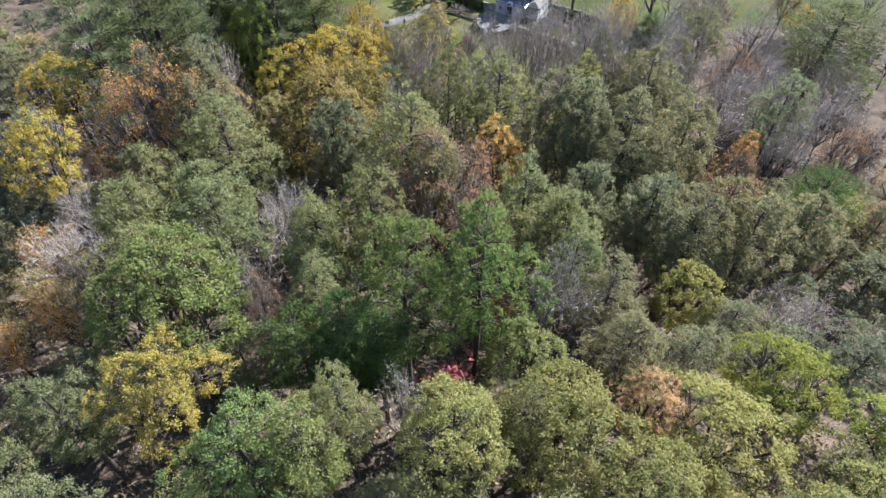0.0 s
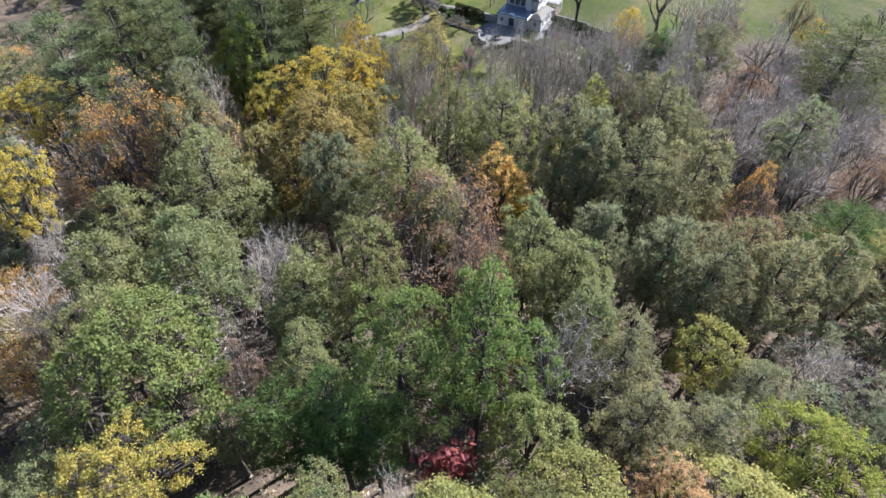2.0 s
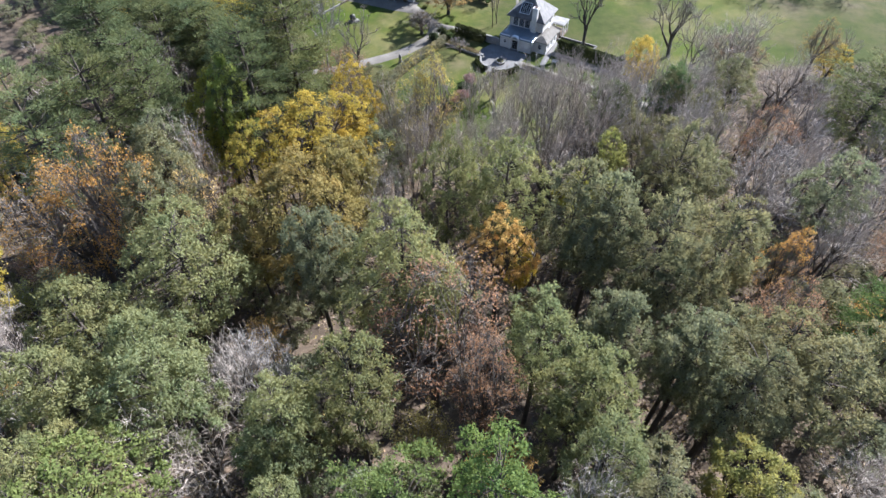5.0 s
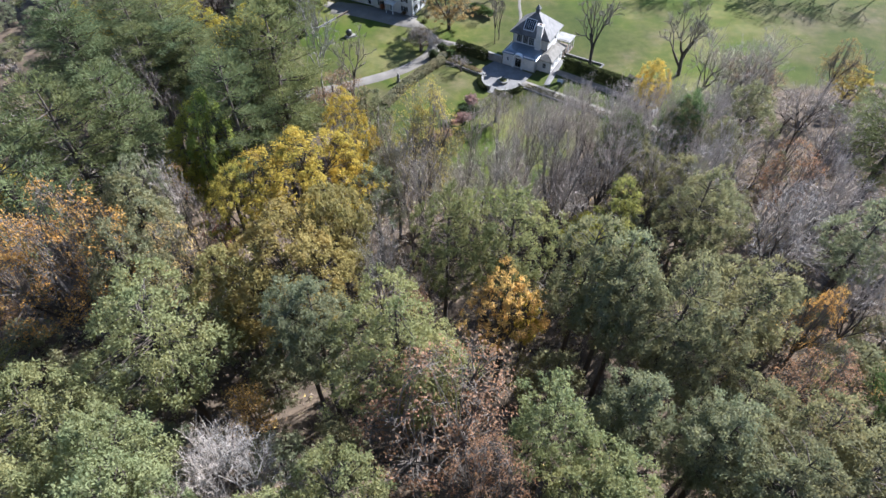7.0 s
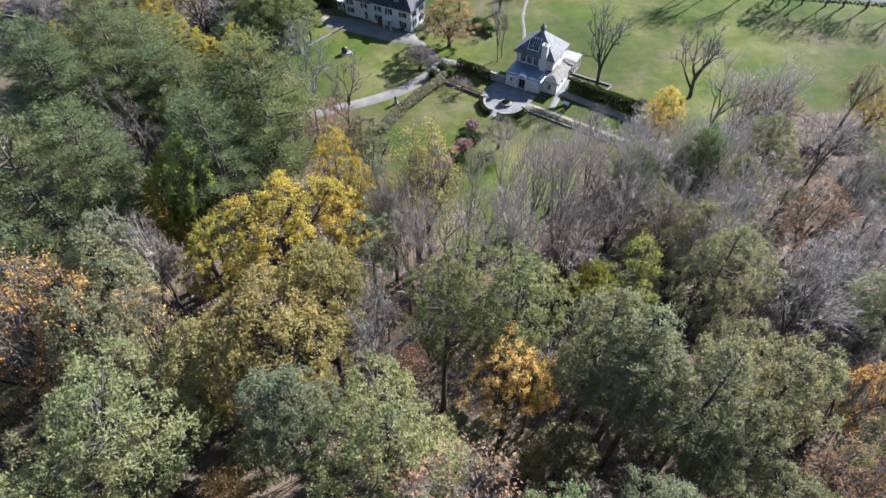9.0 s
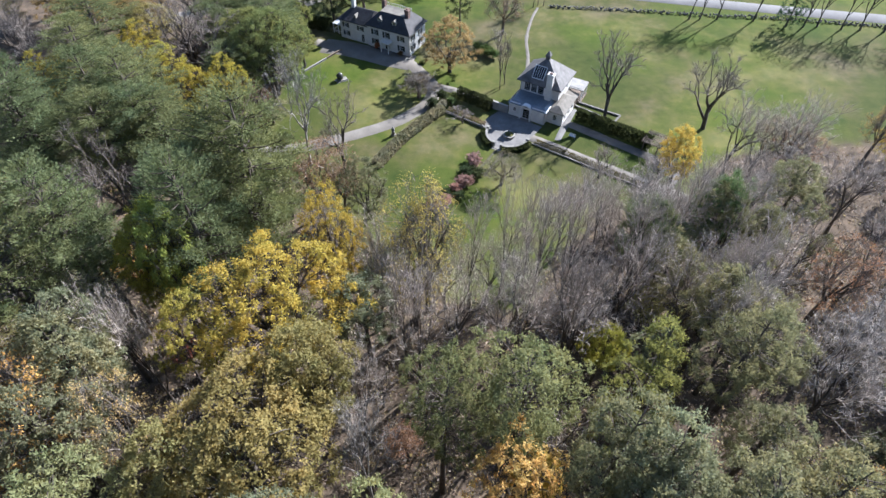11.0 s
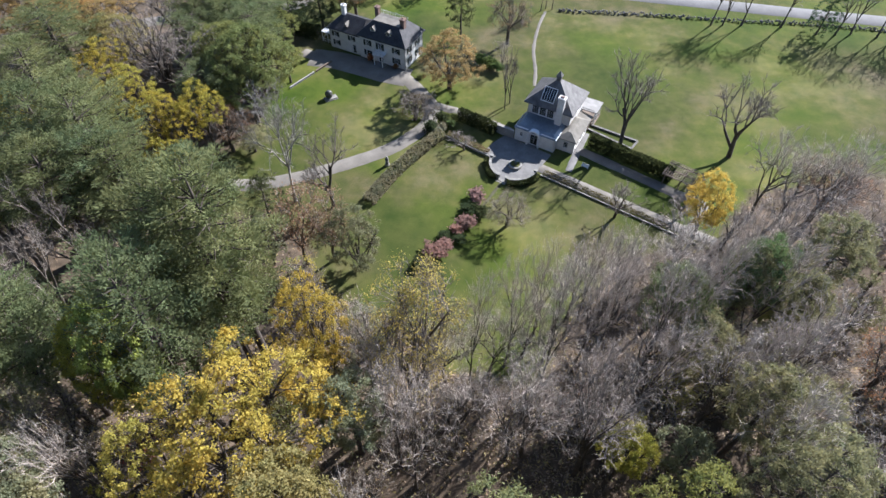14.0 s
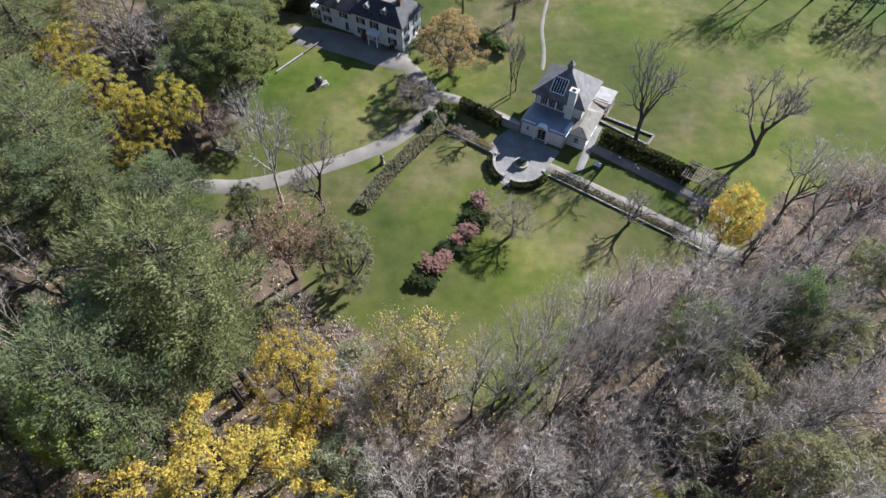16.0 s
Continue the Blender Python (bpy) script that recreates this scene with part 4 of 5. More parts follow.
def courses(x0, x1, y0, y1, z, top, step=0.33):
    """Thin raised rims of slate, one for each course of a hipped roof."""
    tx0, tx1, ty0, ty1, tz = top
    n = max(2, int(math.hypot(tz - z, ty0 - y0) / step))
    rims = []
    for k in range(1, n):
        bm = bmesh.new()
        f, g = k / n, (k - 0.16) / n
        ring = []
        for q, lift in ((g, 0.012), (g, 0.035), (f, 0.012)):
            ring.append([bm.verts.new(p) for p in ((x0 + (tx0 - x0) * q, y0 + (ty0 - y0) * q, z + (tz - z) * q + lift), (x1 + (tx1 - x1) * q, y0 + (ty0 - y0) * q, z + (tz - z) * q + lift), (x1 + (tx1 - x1) * q, y1 + (ty1 - y1) * q, z + (tz - z) * q + lift), (x0 + (tx0 - x0) * q, y1 + (ty1 - y1) * q, z + (tz - z) * q + lift))])
        for r0, r1 in zip(ring, ring[1:]):
            for i in range(4):
                j = (i + 1) % 4
                bm.faces.new((r0[i], r0[j], r1[j], r1[i]))
        rims.append(bm)
    return rims


def chimney(parent, x0, x1, y0, y1, z0, z1, mat, label):
    c = part("chimney", boxes((x0, x1, y0, y1, z0, z1), (x0 - 0.08, x1 + 0.08, y0 - 0.08, y1 + 0.08, z1 - 0.35, z1 - 0.1), bevel=0.02), mat, parent, label)
    part("chimney_cap", boxes((x0 - 0.1, x1 + 0.1, y0 - 0.1, y1 + 0.1, z1 - 0.05, z1 + 0.09), bevel=0.03), mat, c)
    part("flue", boxes((x0 + 0.3, x1 - 0.3, y0 + 0.3, y1 - 0.3, z1 + 0.05, z1 + 0.3), bevel=0.03), BRICK, c)


def studio():
    s = tagged(new("studio_house"), "white stucco garden studio with a steep slate roof and skylight", "house")
    s.matrix_world = pose(14.8, 160.1, 0, 0, 0, -29)
    # garden room with its arched entrance
    add_wall(s, (0, 0, 0), 0, 8.5, 3.05, [(1.0, 1.7, 1.2, 2.2, "w"), (3.3, 4.9, 0.15, 2.5, "d")], STUCCO)
    add_wall(s, (0, 5.0, 0), -90, 4.7, 3.05, [(1.5, 2.5, 0.9, 2.3, "w")], STUCCO)
    add_wall(s, (8.5, 0, 0), 90, 1.5, 3.05, [], STUCCO)
    part("garden_room_roof", hip_roof(-0.25, 8.75, -0.25, 4.8, 3.2, (0.6, 7.9, 0.6, 4.8, 3.75)), SHEET, s, "blue-grey sheet metal roof, nearly flat")
    for k in range(11):
        part("roof_seam", boxes((0.2 + k * 0.75, 0.24 + k * 0.75, 0.4, 4.78, 3.66, 3.80), bevel=0), SHEET, s)
    part("cornice", boxes((-0.14, 8.64, -0.14, -0.003, 2.8, 3.055), (-0.14, -0.003, 0, 4.8, 2.8, 3.055), bevel=0.03), TRIM, s)
    for x0, x1 in ((5.4, 8.3), (0.2, 2.7)):
        part("parapet", boxes((x0, x1, -0.06, 0.1, 3.24, 3.5), bevel=0.02), TRIM, s)
    bm = bmesh.new()
    n = 14
    for y0, y1, r0, r1 in ((-0.55, 0.4, 1.05, 1.3),):
        rings = [[bm.verts.new((4.1 + math.cos(math.pi * k / n) * r, y, 2.55 + math.sin(math.pi * k / n) * r)) for k in range(n + 1)] for r, y in ((r1, y0), (r1, y1), (r0, y1), (r0, y0))]
        for a, b in zip(rings, rings[1:] + rings[:1]):
            for k in range(n):
                bm.faces.new((a[k], a[k + 1], b[k + 1], b[k]))
    arch = part("entrance_arch", bm, TRIM, s, "rounded white entrance hood")
    for x in (2.9, 5.3):
        bm = bmesh.new()
        bmesh.ops.create_cone(bm, segments=12, radius1=0.17, radius2=0.14, depth=2.4, cap_ends=True, matrix=Matrix.Translation((x, -0.4, 1.3)))
        bmesh.ops.create_cube(bm, size=1, matrix=Matrix.Translation((x, -0.4, 0.07)) @ Matrix.Diagonal((0.46, 0.46, 0.14, 1)))
        bmesh.ops.create_cube(bm, size=1, matrix=Matrix.Translation((x, -0.4, 2.54)) @ Matrix.Diagonal((0.42, 0.42, 0.1, 1)))
        part("column", bm, TRIM, arch)
    part("doorstep", boxes((2.6, 5.6, -1.0, -0.01, 0, 0.14), bevel=0.02), PAVING, s)
    # right wing
    add_wall(s, (8.5, 1.5, 0), 0, 3.5, 2.95, [(1.3, 2.2, 0.9, 2.3, "w")], STUCCO)
    add_wall(s, (12.0, 1.5, 0), 90, 7.4, 2.95, [(0.9, 1.8, 0.9, 2.3, "w"), (3.2, 4.1, 0.9, 2.3, "w"), (5.4, 6.3, 0.9, 2.3, "w")], STUCCO)
    add_wall(s, (12.0, 8.9, 0), 180, 2.8, 2.95, [], STUCCO)
    part("wing_roof", hip_roof(8.45, 12.35, 1.15, 9.2, 3.1, (9.9, 10.6, 2.7, 7.6, 4.0)), PALEROOF, s, "low pale weathered hipped roof")
    # tall studio room
    big = [(0.9, 2.3, 0.35, 2.7, "f"), (2.5, 3.9, 0.35, 2.7, "f"), (4.1, 5.5, 0.35, 2.7, "f")]
    add_wall(s, (0.3, 4.8, 3.55), 0, 9.0, 2.9, big, STUCCO)
    add_wall(s, (0.3, 12.6, 0), -90, 7.8, 6.45, [(2.0, 3.2, 1.0, 3.0, "w"), (4.8, 6.0, 1.0, 3.0, "w")], STUCCO)
    add_wall(s, (9.3, 4.8, 0), 90, 7.8, 6.45, [(4.6, 5.8, 3.9, 5.4, "w")], STUCCO)
    add_wall(s, (9.3, 12.6, 0), 180, 9.0, 6.45, [(1.5, 2.7, 1.0, 3.0, "w"), (5.4, 6.6, 1.0, 3.0, "w")], STUCCO)
    eaves, tip = (-0.45, 9.95, 4.0, 13.3), (4.5, 4.8, 8.0, 8.3, 11.0)
    roof = part("studio_roof", hip_roof(*eaves, 6.5, tip), SLATE, s, "steep grey slate roof rising to a point")
    for rim in courses(*eaves, 6.5, tip):
        part("slate_course", rim, SLATE, roof)
    lantern = part("cupola", boxes((4.2, 5.1, 7.7, 8.6, 10.7, 11.6), (4.1, 5.2, 7.6, 8.7, 11.45, 11.6), bevel=0.04), SLATE, s, "small grey ridge turret")
    part("cupola_roof", hip_roof(4.05, 5.25, 7.55, 8.75, 11.65, (4.62, 4.68, 8.12, 8.18, 12.7), 0.06), SLATE, lantern)
    # skylight on the front slope
    slope = math.degrees(math.atan2(11.0 - 6.5, 8.0 - 4.0))
    sky_m = pose(4.0, 4.0, 6.5, slope, 0, 0)
    light = part("skylight", boxes((-1.35, -1.22, 1.2, 4.1, 0.03, 0.16), (1.22, 1.35, 1.2, 4.1, 0.03, 0.16), (-1.35, 1.35, 1.2, 1.33, 0.03, 0.16), (-1.35, 1.35, 3.97, 4.1, 0.03, 0.16), bevel=0.01), TRIM, s, "large white-framed skylight")
    light.matrix_basis = sky_m
    part("skylight_pane", boxes((-1.22, 1.22, 1.33, 3.97, 0.07, 0.09), bevel=0), GLASS, light)
    for k in range(1, 5):
        part("skylight_bar", boxes((-1.22 + 2.44 * k / 5 - 0.03, -1.22 + 2.44 * k / 5 + 0.03, 1.33, 3.97, 0.06, 0.12), bevel=0), TRIM, light)
    chimney(s, 6.5, 7.8, 3.7, 4.75, 3.4, 9.9, STUCCO, "tall white stucco chimney")
    # piazza at the back
    p = part("porch_roof", boxes((8.6, 12.6, 12.0, 16.2, 2.95, 3.15), (9.1, 12.1, 12.4, 15.8, 3.15, 3.24), bevel=0.03), PALETRIM, s, "flat pale porch roof")
    for x in (8.8, 12.2):
        for y in (12.2, 14.0, 15.8):
            part("porch_post", boxes((x, x + 0.22, y, y + 0.22, 0, 2.95), bevel=0.02), TRIM, p)
    part("porch_deck", boxes((8.6, 12.6, 12.0, 16.2, 0.0, 0.3), bevel=0.02), TIMBER, p)
    part("lean_to", boxes((9.32, 11.9, 9.4, 11.6, 0, 2.1), bevel=0.03), TIMBER, s, "small dark timber lean-to")
    part("lean_to_roof", hip_roof(9.3, 12.1, 9.2, 11.8, 2.3, (9.3, 9.4, 9.2, 11.8, 2.75), 0.1), PALEROOF, s)


studio()


def main_house():
    s = tagged(new("country_house"), "white two-storey country house with dark roof, shutters and dormers", "house")
    s.matrix_world = pose(-8.3, 183.5, 0, 0, 0, -27)
    H = 5.55
    rows = ((0.95, 2.35), (3.45, 4.8))
    front = [(x, x + 0.95, a, b, "w") for x in (1.7, 9.2) for a, b in rows] + [(5.0, 5.95, 3.3, 4.9, "w"), (5.0, 6.1, 0.2, 2.4, "d")]
    add_wall(s, (-12, 0, 0), 0, 12, H, front, STUCCO, True)
    add_wall(s, (0, 0, 0), 90, 8.2, H, [(x, x + 0.95, a, b, "w") for x in (1.5, 5.2) for a, b in rows], STUCCO, True)
    add_wall(s, (0, 8.2, 0), 180, 12, H, [(x, x + 0.95, a, b, "w") for x in (1.7, 5.4, 9.2) for a, b in rows], STUCCO, True)
    add_wall(s, (-12, 8.2, 0), -90, 8.2, H, [], STUCCO)
    eaves, deck = (-12.5, 0.5, -0.5, 8.7), (-9.4, -2.6, 2.3, 6.0, 8.6)
    roof = part("roof", hip_roof(*eaves, H + 0.15, deck), DARKROOF, s, "dark shingled hipped roof")
    for rim in courses(*eaves, H + 0.15, deck):
        part("shingle_course", rim, DARKROOF, roof)
    part("roof_deck", boxes((-9.35, -2.65, 2.35, 5.95, 8.55, 8.72), bevel=0.02), PALEROOF, s, "flat pale roof deck")
    rail = [(-9.4, -2.6, y, y + 0.07, 9.35, 9.43) for y in (5.9,)] + [(-9.4 + k * 0.62, -9.3 + k * 0.62, 5.9, 5.97, 8.6, 9.36) for k in range(12)]
    bal = part("balustrade", boxes(rail[0], bevel=0.01), TRIM, s)
    for span in rail[1:]:
        part("baluster", boxes(span, bevel=0.01), TRIM, bal)
    part("eaves_trim", boxes((-12.2, 0.2, -0.2, -0.003, H - 0.25, H + 0.02), (0.003, 0.2, 0, 8.3, H - 0.25, H + 0.02), bevel=0.02), TRIM, s)
    for x in (-8.6, -4.5):
        d = part("dormer", boxes((x - 0.6, x + 0.6, 0.7, 2.2, 6.2, 7.45), bevel=0.02), TRIM, s, "white gabled dormer")
        part("dormer_window", boxes((x - 0.36, x + 0.36, 0.66, 0.70, 6.45, 7.35), bevel=0), GLASS, d)
        part("dormer_frame", boxes((x - 0.44, x - 0.36, 0.64, 0.72, 6.4, 7.4), (x + 0.36, x + 0.44, 0.64, 0.72, 6.4, 7.4), (x - 0.44, x + 0.44, 0.64, 0.72, 6.86, 6.92), bevel=0.008), TRIM, d)
        bm = bmesh.new()
        v = [bm.verts.new(p) for p in ((x - 0.8, 0.5, 7.4), (x + 0.8, 0.5, 7.4), (x, 0.5, 8.1), (x - 0.8, 2.6, 7.4), (x + 0.8, 2.6, 7.4), (x, 2.6, 8.1))]
        for f in ((0, 1, 2), (3, 5, 4), (0, 2, 5, 3), (1, 4, 5, 2), (0, 3, 4, 1)):
            bm.faces.new([v[i] for i in f])
        part("dormer_roof", bm, PALEROOF, d)
    chimney(s, -10.6, -9.7, 5.2, 6.2, 7.0, 10.0, BRICK, "red brick chimney")
    chimney(s, -2.9, -1.9, 3.2, 4.3, 6.8, 10.0, BRICK, "red brick chimney")
    # entrance porch with a balcony
    p = part("entrance_porch", boxes((-7.6, -4.9, -1.7, -0.003, 2.6, 2.85), (-7.7, -4.8, -1.8, -0.003, 2.85, 2.95), bevel=0.02), TRIM, s, "white entrance porch with balcony")
    for x in (-7.4, -5.3):
        for y in (-1.55,):
            bm = bmesh.new()
            bmesh.ops.create_cone(bm, segments=10, radius1=0.15, radius2=0.12, depth=2.5, cap_ends=True, matrix=Matrix.Translation((x + 0.1, y, 1.38)))
            part("column", bm, TRIM, p)
    part("balcony_rail", boxes(*[(-7.6 + k * 0.26, -7.55 + k * 0.26, -1.7, -1.65, 2.95, 3.65) for k in range(11)], (-7.65, -4.85, -1.72, -1.62, 3.65, 3.73), (-7.65, -7.55, -1.7, -0.05, 3.65, 3.73), (-4.95, -4.85, -1.7, -0.05, 3.65, 3.73), bevel=0), TRIM, p)
    part("porch_step", boxes((-7.7, -4.8, -2.1, -0.01, 0, 0.15), bevel=0.02), PAVING, p)
    # lower wing
    h2 = 4.85
    add_wall(s, (-20.5, 0.35, 0), 0, 8.5, h2, [(1.3, 2.15, 3.1, 4.3, "w"), (5.7, 6.55, 3.1, 4.3, "w"), (1.4, 2.25, 0.9, 2.2, "w"), (6.2, 7.1, 0.15, 2.2, "d")], STUCCO, True)
    add_wall(s, (-20.5, 7.4, 0), -90, 7.05, h2, [(2.5, 3.4, 0.9, 2.2, "w")], STUCCO, True)
    add_wall(s, (-12, 7.4, 0), 180, 8.5, h2, [(2.0, 2.9, 0.9, 2.2, "w"), (5.4, 6.3, 0.9, 2.2, "w")], STUCCO)
    weave, wtop = (-20.95, -11.9, -0.1, 7.85, h2 + 0.15), (-18.4, -12.0, 3.85, 3.9, 7.3)
    wroof = part("wing_roof", hip_roof(*weave, wtop), DARKROOF, s, "dark shingled wing roof")
    for rim in courses(*weave, wtop):
        part("shingle_course", rim, DARKROOF, wroof)
    bm = bmesh.new()
    v = [bm.verts.new(q) for q in ((-16.6, 0.75, 6.0), (-15.6, 0.75, 6.0), (-16.1, 0.75, 6.85), (-16.1, 2.6, 6.75), (-16.6, 1.4, 6.0), (-15.6, 1.4, 6.0))]
    for f in ((0, 1, 2), (0, 2, 3, 4), (1, 5, 3, 2)):
        bm.faces.new([v[i] for i in f])
    part("roof_vent", bm, PALEROOF, s)
    chimney(s, -18.6, -17.7, 3.4, 4.3, 6.5, 9.3, TRIM, "white painted chimney")
    side = part("side_porch", boxes((-23.6, -20.52, 1.0, 5.5, 2.55, 2.7), bevel=0.02), TRIM, s, "open side porch with white rails")
    for x in (-23.5, -22.0):
        for y in (1.1, 5.2):
            part("porch_post", boxes((x, x + 0.14, y, y + 0.14, 0, 2.55), bevel=0.01), TRIM, side)
    part("porch_rail", boxes((-23.5, -20.6, 1.12, 1.2, 0.85, 0.95), (-23.5, -23.4, 1.1, 5.3, 0.85, 0.95), *[(-23.4 + k * 0.28, -23.35 + k * 0.28, 1.13, 1.19, 0.1, 0.86) for k in range(10)], bevel=0), TRIM, side)


main_house()


# ---- garden ----
def ring_wall(bm, c, r0, r1, a0, a1, z0, z1, n=18):
    """A curved wall from the angle a0 to a1 (degrees)."""
    rows = []
    for k in range(n + 1):
        a = radians(a0 + (a1 - a0) * k / n)
        rows.append([bm.verts.new((c[0] + math.cos(a) * r, c[1] + math.sin(a) * r, z)) for r, z in ((r0, z0), (r1, z0), (r1, z1), (r0, z1))])
    for p, q in zip(rows, rows[1:]):
        for k in range(4):
            bm.faces.new((p[k], p[(k + 1) % 4], q[(k + 1) % 4], q[k]))
    bm.faces.new(rows[0])
    bm.faces.new(rows[-1][::-1])


def line_wall(bm, a, b, thick, z0, z1):
    a, b = Vector((*a, 0)), Vector((*b, 0))
    d = (b - a).normalized()
    s = Vector((-d.y, d.x, 0)) * thick * 0.5
    lo = [bm.verts.new(p + Vector((0, 0, z0))) for p in (a - s, b - s, b + s, a + s)]
    hi = [bm.verts.new(p + Vector((0, 0, z1))) for p in (a - s, b - s, b + s, a + s)]
    for i in range(4):
        j = (i + 1) % 4
        bm.faces.new((lo[i], lo[j], hi[j], hi[i]))
    bm.faces.new(hi)


CIRCLE = (14.1, 151.8)


def thing(name, bm, mat, label, category, group="", kind="", smooth_faces=False):
    o = part(name, bm, mat, None, label, smooth_faces)
    return tagged(o, label, category, group, kind)


def garden():
    # forecourt paving with its round bay
    bm = bmesh.new()
    edge = [(13.0, 161.2), (10.2, 158.4), (8.4, 156.0), (9.8, 153.6)]
    edge += [(CIRCLE[0] + math.cos(radians(a)) * 4.4, CIRCLE[1] + math.sin(radians(a)) * 4.4) for a in range(160, 331, 10)]
    edge += [(19.0, 151.2), (21.8, 155.2)]
    lo = [bm.verts.new((x, y, -0.05)) for x, y in edge]
    hi = [bm.verts.new((x, y, 0.09)) for x, y in edge]
    bm.faces.new(hi)
    for i in range(len(edge)):
        j = (i + 1) % len(edge)
        bm.faces.new((lo[i], lo[j], hi[j], hi[i]))
    bmesh.ops.triangulate(bm, faces=bm.faces[:])
    thing("forecourt", bm, PAVING, "pale gravel forecourt with a round bay before the studio", "pavement", kind="structure")
    for a0, a1 in ((158, 224), (250, 328)):
        bm = bmesh.new()
        ring_wall(bm, CIRCLE, 4.4, 4.75, a0, a1, 0, 0.95)
        ring_wall(bm, CIRCLE, 4.32, 4.83, a0 - 0.4, a1 + 0.4, 0.95, 1.07)
        thing("exedra_wall", bm, MARBLE, "curved white garden wall with a coping", "wall", "curved walls of the forecourt")
    for a in (156, 226, 248, 330):
        x, y = CIRCLE[0] + math.cos(radians(a)) * 4.6, CIRCLE[1] + math.sin(radians(a)) * 4.6
        o = thing("gate_pier", boxes((-0.26, 0.26, -0.26, 0.26, 0, 1.2), (-0.33, 0.33, -0.33, 0.33, 1.2, 1.32), bevel=0.02), MARBLE, "square white stone pier with a cap", "pier", "piers of the curved wall")
        o.matrix_world = pose(x, y, 0, 0, 0, a)
    st = thing("garden_steps", boxes((-1.0, 1.0, -0.4, 0.3, -0.1, 0.13), (-1.0, 1.0, -0.8, -0.4, -0.1, 0.05), bevel=0.02), MARBLE, "white stone steps down to the lawn", "steps")
    st.matrix_world = pose(CIRCLE[0] + math.cos(radians(237)) * 4.6, CIRCLE[1] + math.sin(radians(237)) * 4.6, 0, 0, 0, 237 + 90)
    # planted stone basin
    f = tagged(new("stone_planter"), "round stone basin planted with yellow-green foliage", "planter")
    f.matrix_world = pose(14.4, 151.9, 0.09)
    bm = bmesh.new()
    ring_wall(bm, (0, 0), 0.95, 1.25, 0, 360, 0, 0.45, 28)
    ring_wall(bm, (0, 0), 0.9, 1.32, 0, 360, 0.45, 0.55, 28)
    part("basin", bm, MARBLE, f)
    bm = bmesh.new()
    bmesh.ops.create_cone(bm, segments=20, radius1=0.96, radius2=0.96, depth=0.3, cap_ends=True, matrix=Matrix.Translation((0, 0, 0.2)))
    part("soil", bm, TRACK, f)
    bm = bmesh.new()
    for r1, r2, z, d in ((0.3, 0.2, 0.5, 0.4), (0.14, 0.12, 0.95, 0.5), (0.16, 0.4, 1.25, 0.18)):
        bmesh.ops.create_cone(bm, segments=16, radius1=r1, radius2=r2, depth=d, cap_ends=True, matrix=Matrix.Translation((0, 0, z)))
    part("pedestal", bm, MARBLE, f, smooth_faces=True)
    # straight walls and kerbs
    walls = [((19.0, 149.4), (44.5, 132.4), 0.12, 0.26, MARBLE, "long low white wall beside the garden path"), ((0.6, 160.5), (9.4, 154.4), 0.2, 0.45, MARBLE, "low white garden wall below a clipped hedge"),
             ((30.2, 163.2), (38.0, 157.1), 0.3, 0.3, STONE, "low stone edging of a flower bed"), ((31.1, 164.5), (39.7, 159.4), 0.3, 0.3, STONE, "low stone edging of a flower bed"), ((38.0, 157.1), (39.7, 159.4), 0.3, 0.3, STONE, "low stone edging of a flower bed"),
             # the wall beside the studio is white; its grey tone paints in the shade
             ((10.9, 162.5), (14.6, 160.2), 0.35, 1.9, PALETRIM, "plain white garden wall beside the studio, its shade toned into the paint"), ((-33.4, 176.1), (-28.9, 182.0), 0.2, 0.4, PALETRIM, "low pale rail edging by the house lawn"), ((-28.6, 182.4), (-25.6, 186.4), 0.18, 0.4, TIMBER, "low timber edging by the house drive")]
    for a, b, w, h, mat, label in walls:
        bm = bmesh.new()
        line_wall(bm, a, b, w, -0.1, h)
        line_wall(bm, a, b, w + 0.12, h, h + 0.07)
        thing("garden_wall", bm, mat, label, "wall", "low garden walls")
    strip("terrace_path", [(19.0, 151.6), (26, 147), (34, 141.8), (42.6, 136.2), (48, 133)], 2.3, GRAVEL, "gravel path along the low white wall", "path", 0.07)
    strip("hedge_path", [(27.5, 156.8), (35, 151.4), (42, 146.3), (48.5, 141.8)], 2.2, GRAVEL, "gravel path in the shade of the hedge", "path", 0.05)
    strip("side_path", [(29.8, 162.0), (27.2, 156.4), (24.6, 150.6)], 1.2, PAVING, "paved path beside the studio wing", "path", 0.06)
    strip("cross_path", [(48.6, 142), (46.5, 138.5), (43.5, 135)], 1.6, GRAVEL, "gravel cross path at the garden's end", "path", 0.06)
    strip("lawn_tracks", [(11.6, 147.6), (9.2, 143.6), (7.0, 140)], 0.5, TRACK, "worn track across the lawn", "path", 0.03, 0.1)
    strip("lawn_track", [(13.0, 146.7), (10.7, 142.8), (8.6, 139.4)], 0.5, TRACK, "worn track across the lawn", "path", 0.03)
    # pergola
    p = tagged(new("pergola"), "weathered timber pergola at the end of the hedge", "pergola")
    p.matrix_world = pose(45.4, 147.2, 0, 0, 0, -36)
    for x in (-3.0, 0, 3.0):
        for y in (-1.8, 1.8):
            part("post", boxes((x - 0.11, x + 0.11, y - 0.11, y + 0.11, 0, 2.4), bevel=0.015), TIMBER, p)
    for y in (-1.8, 0, 1.8):
        part("beam", boxes((-3.6, 3.6, y - 0.08, y + 0.08, 2.4, 2.6), bevel=0.015), TIMBER, p)
    for k in range(17):
        x = -3.4 + k * 0.425
        part("rafter", boxes((x - 0.08, x + 0.08, -2.4, 2.4, 2.6, 2.76), bevel=0.01), TIMBER, p)
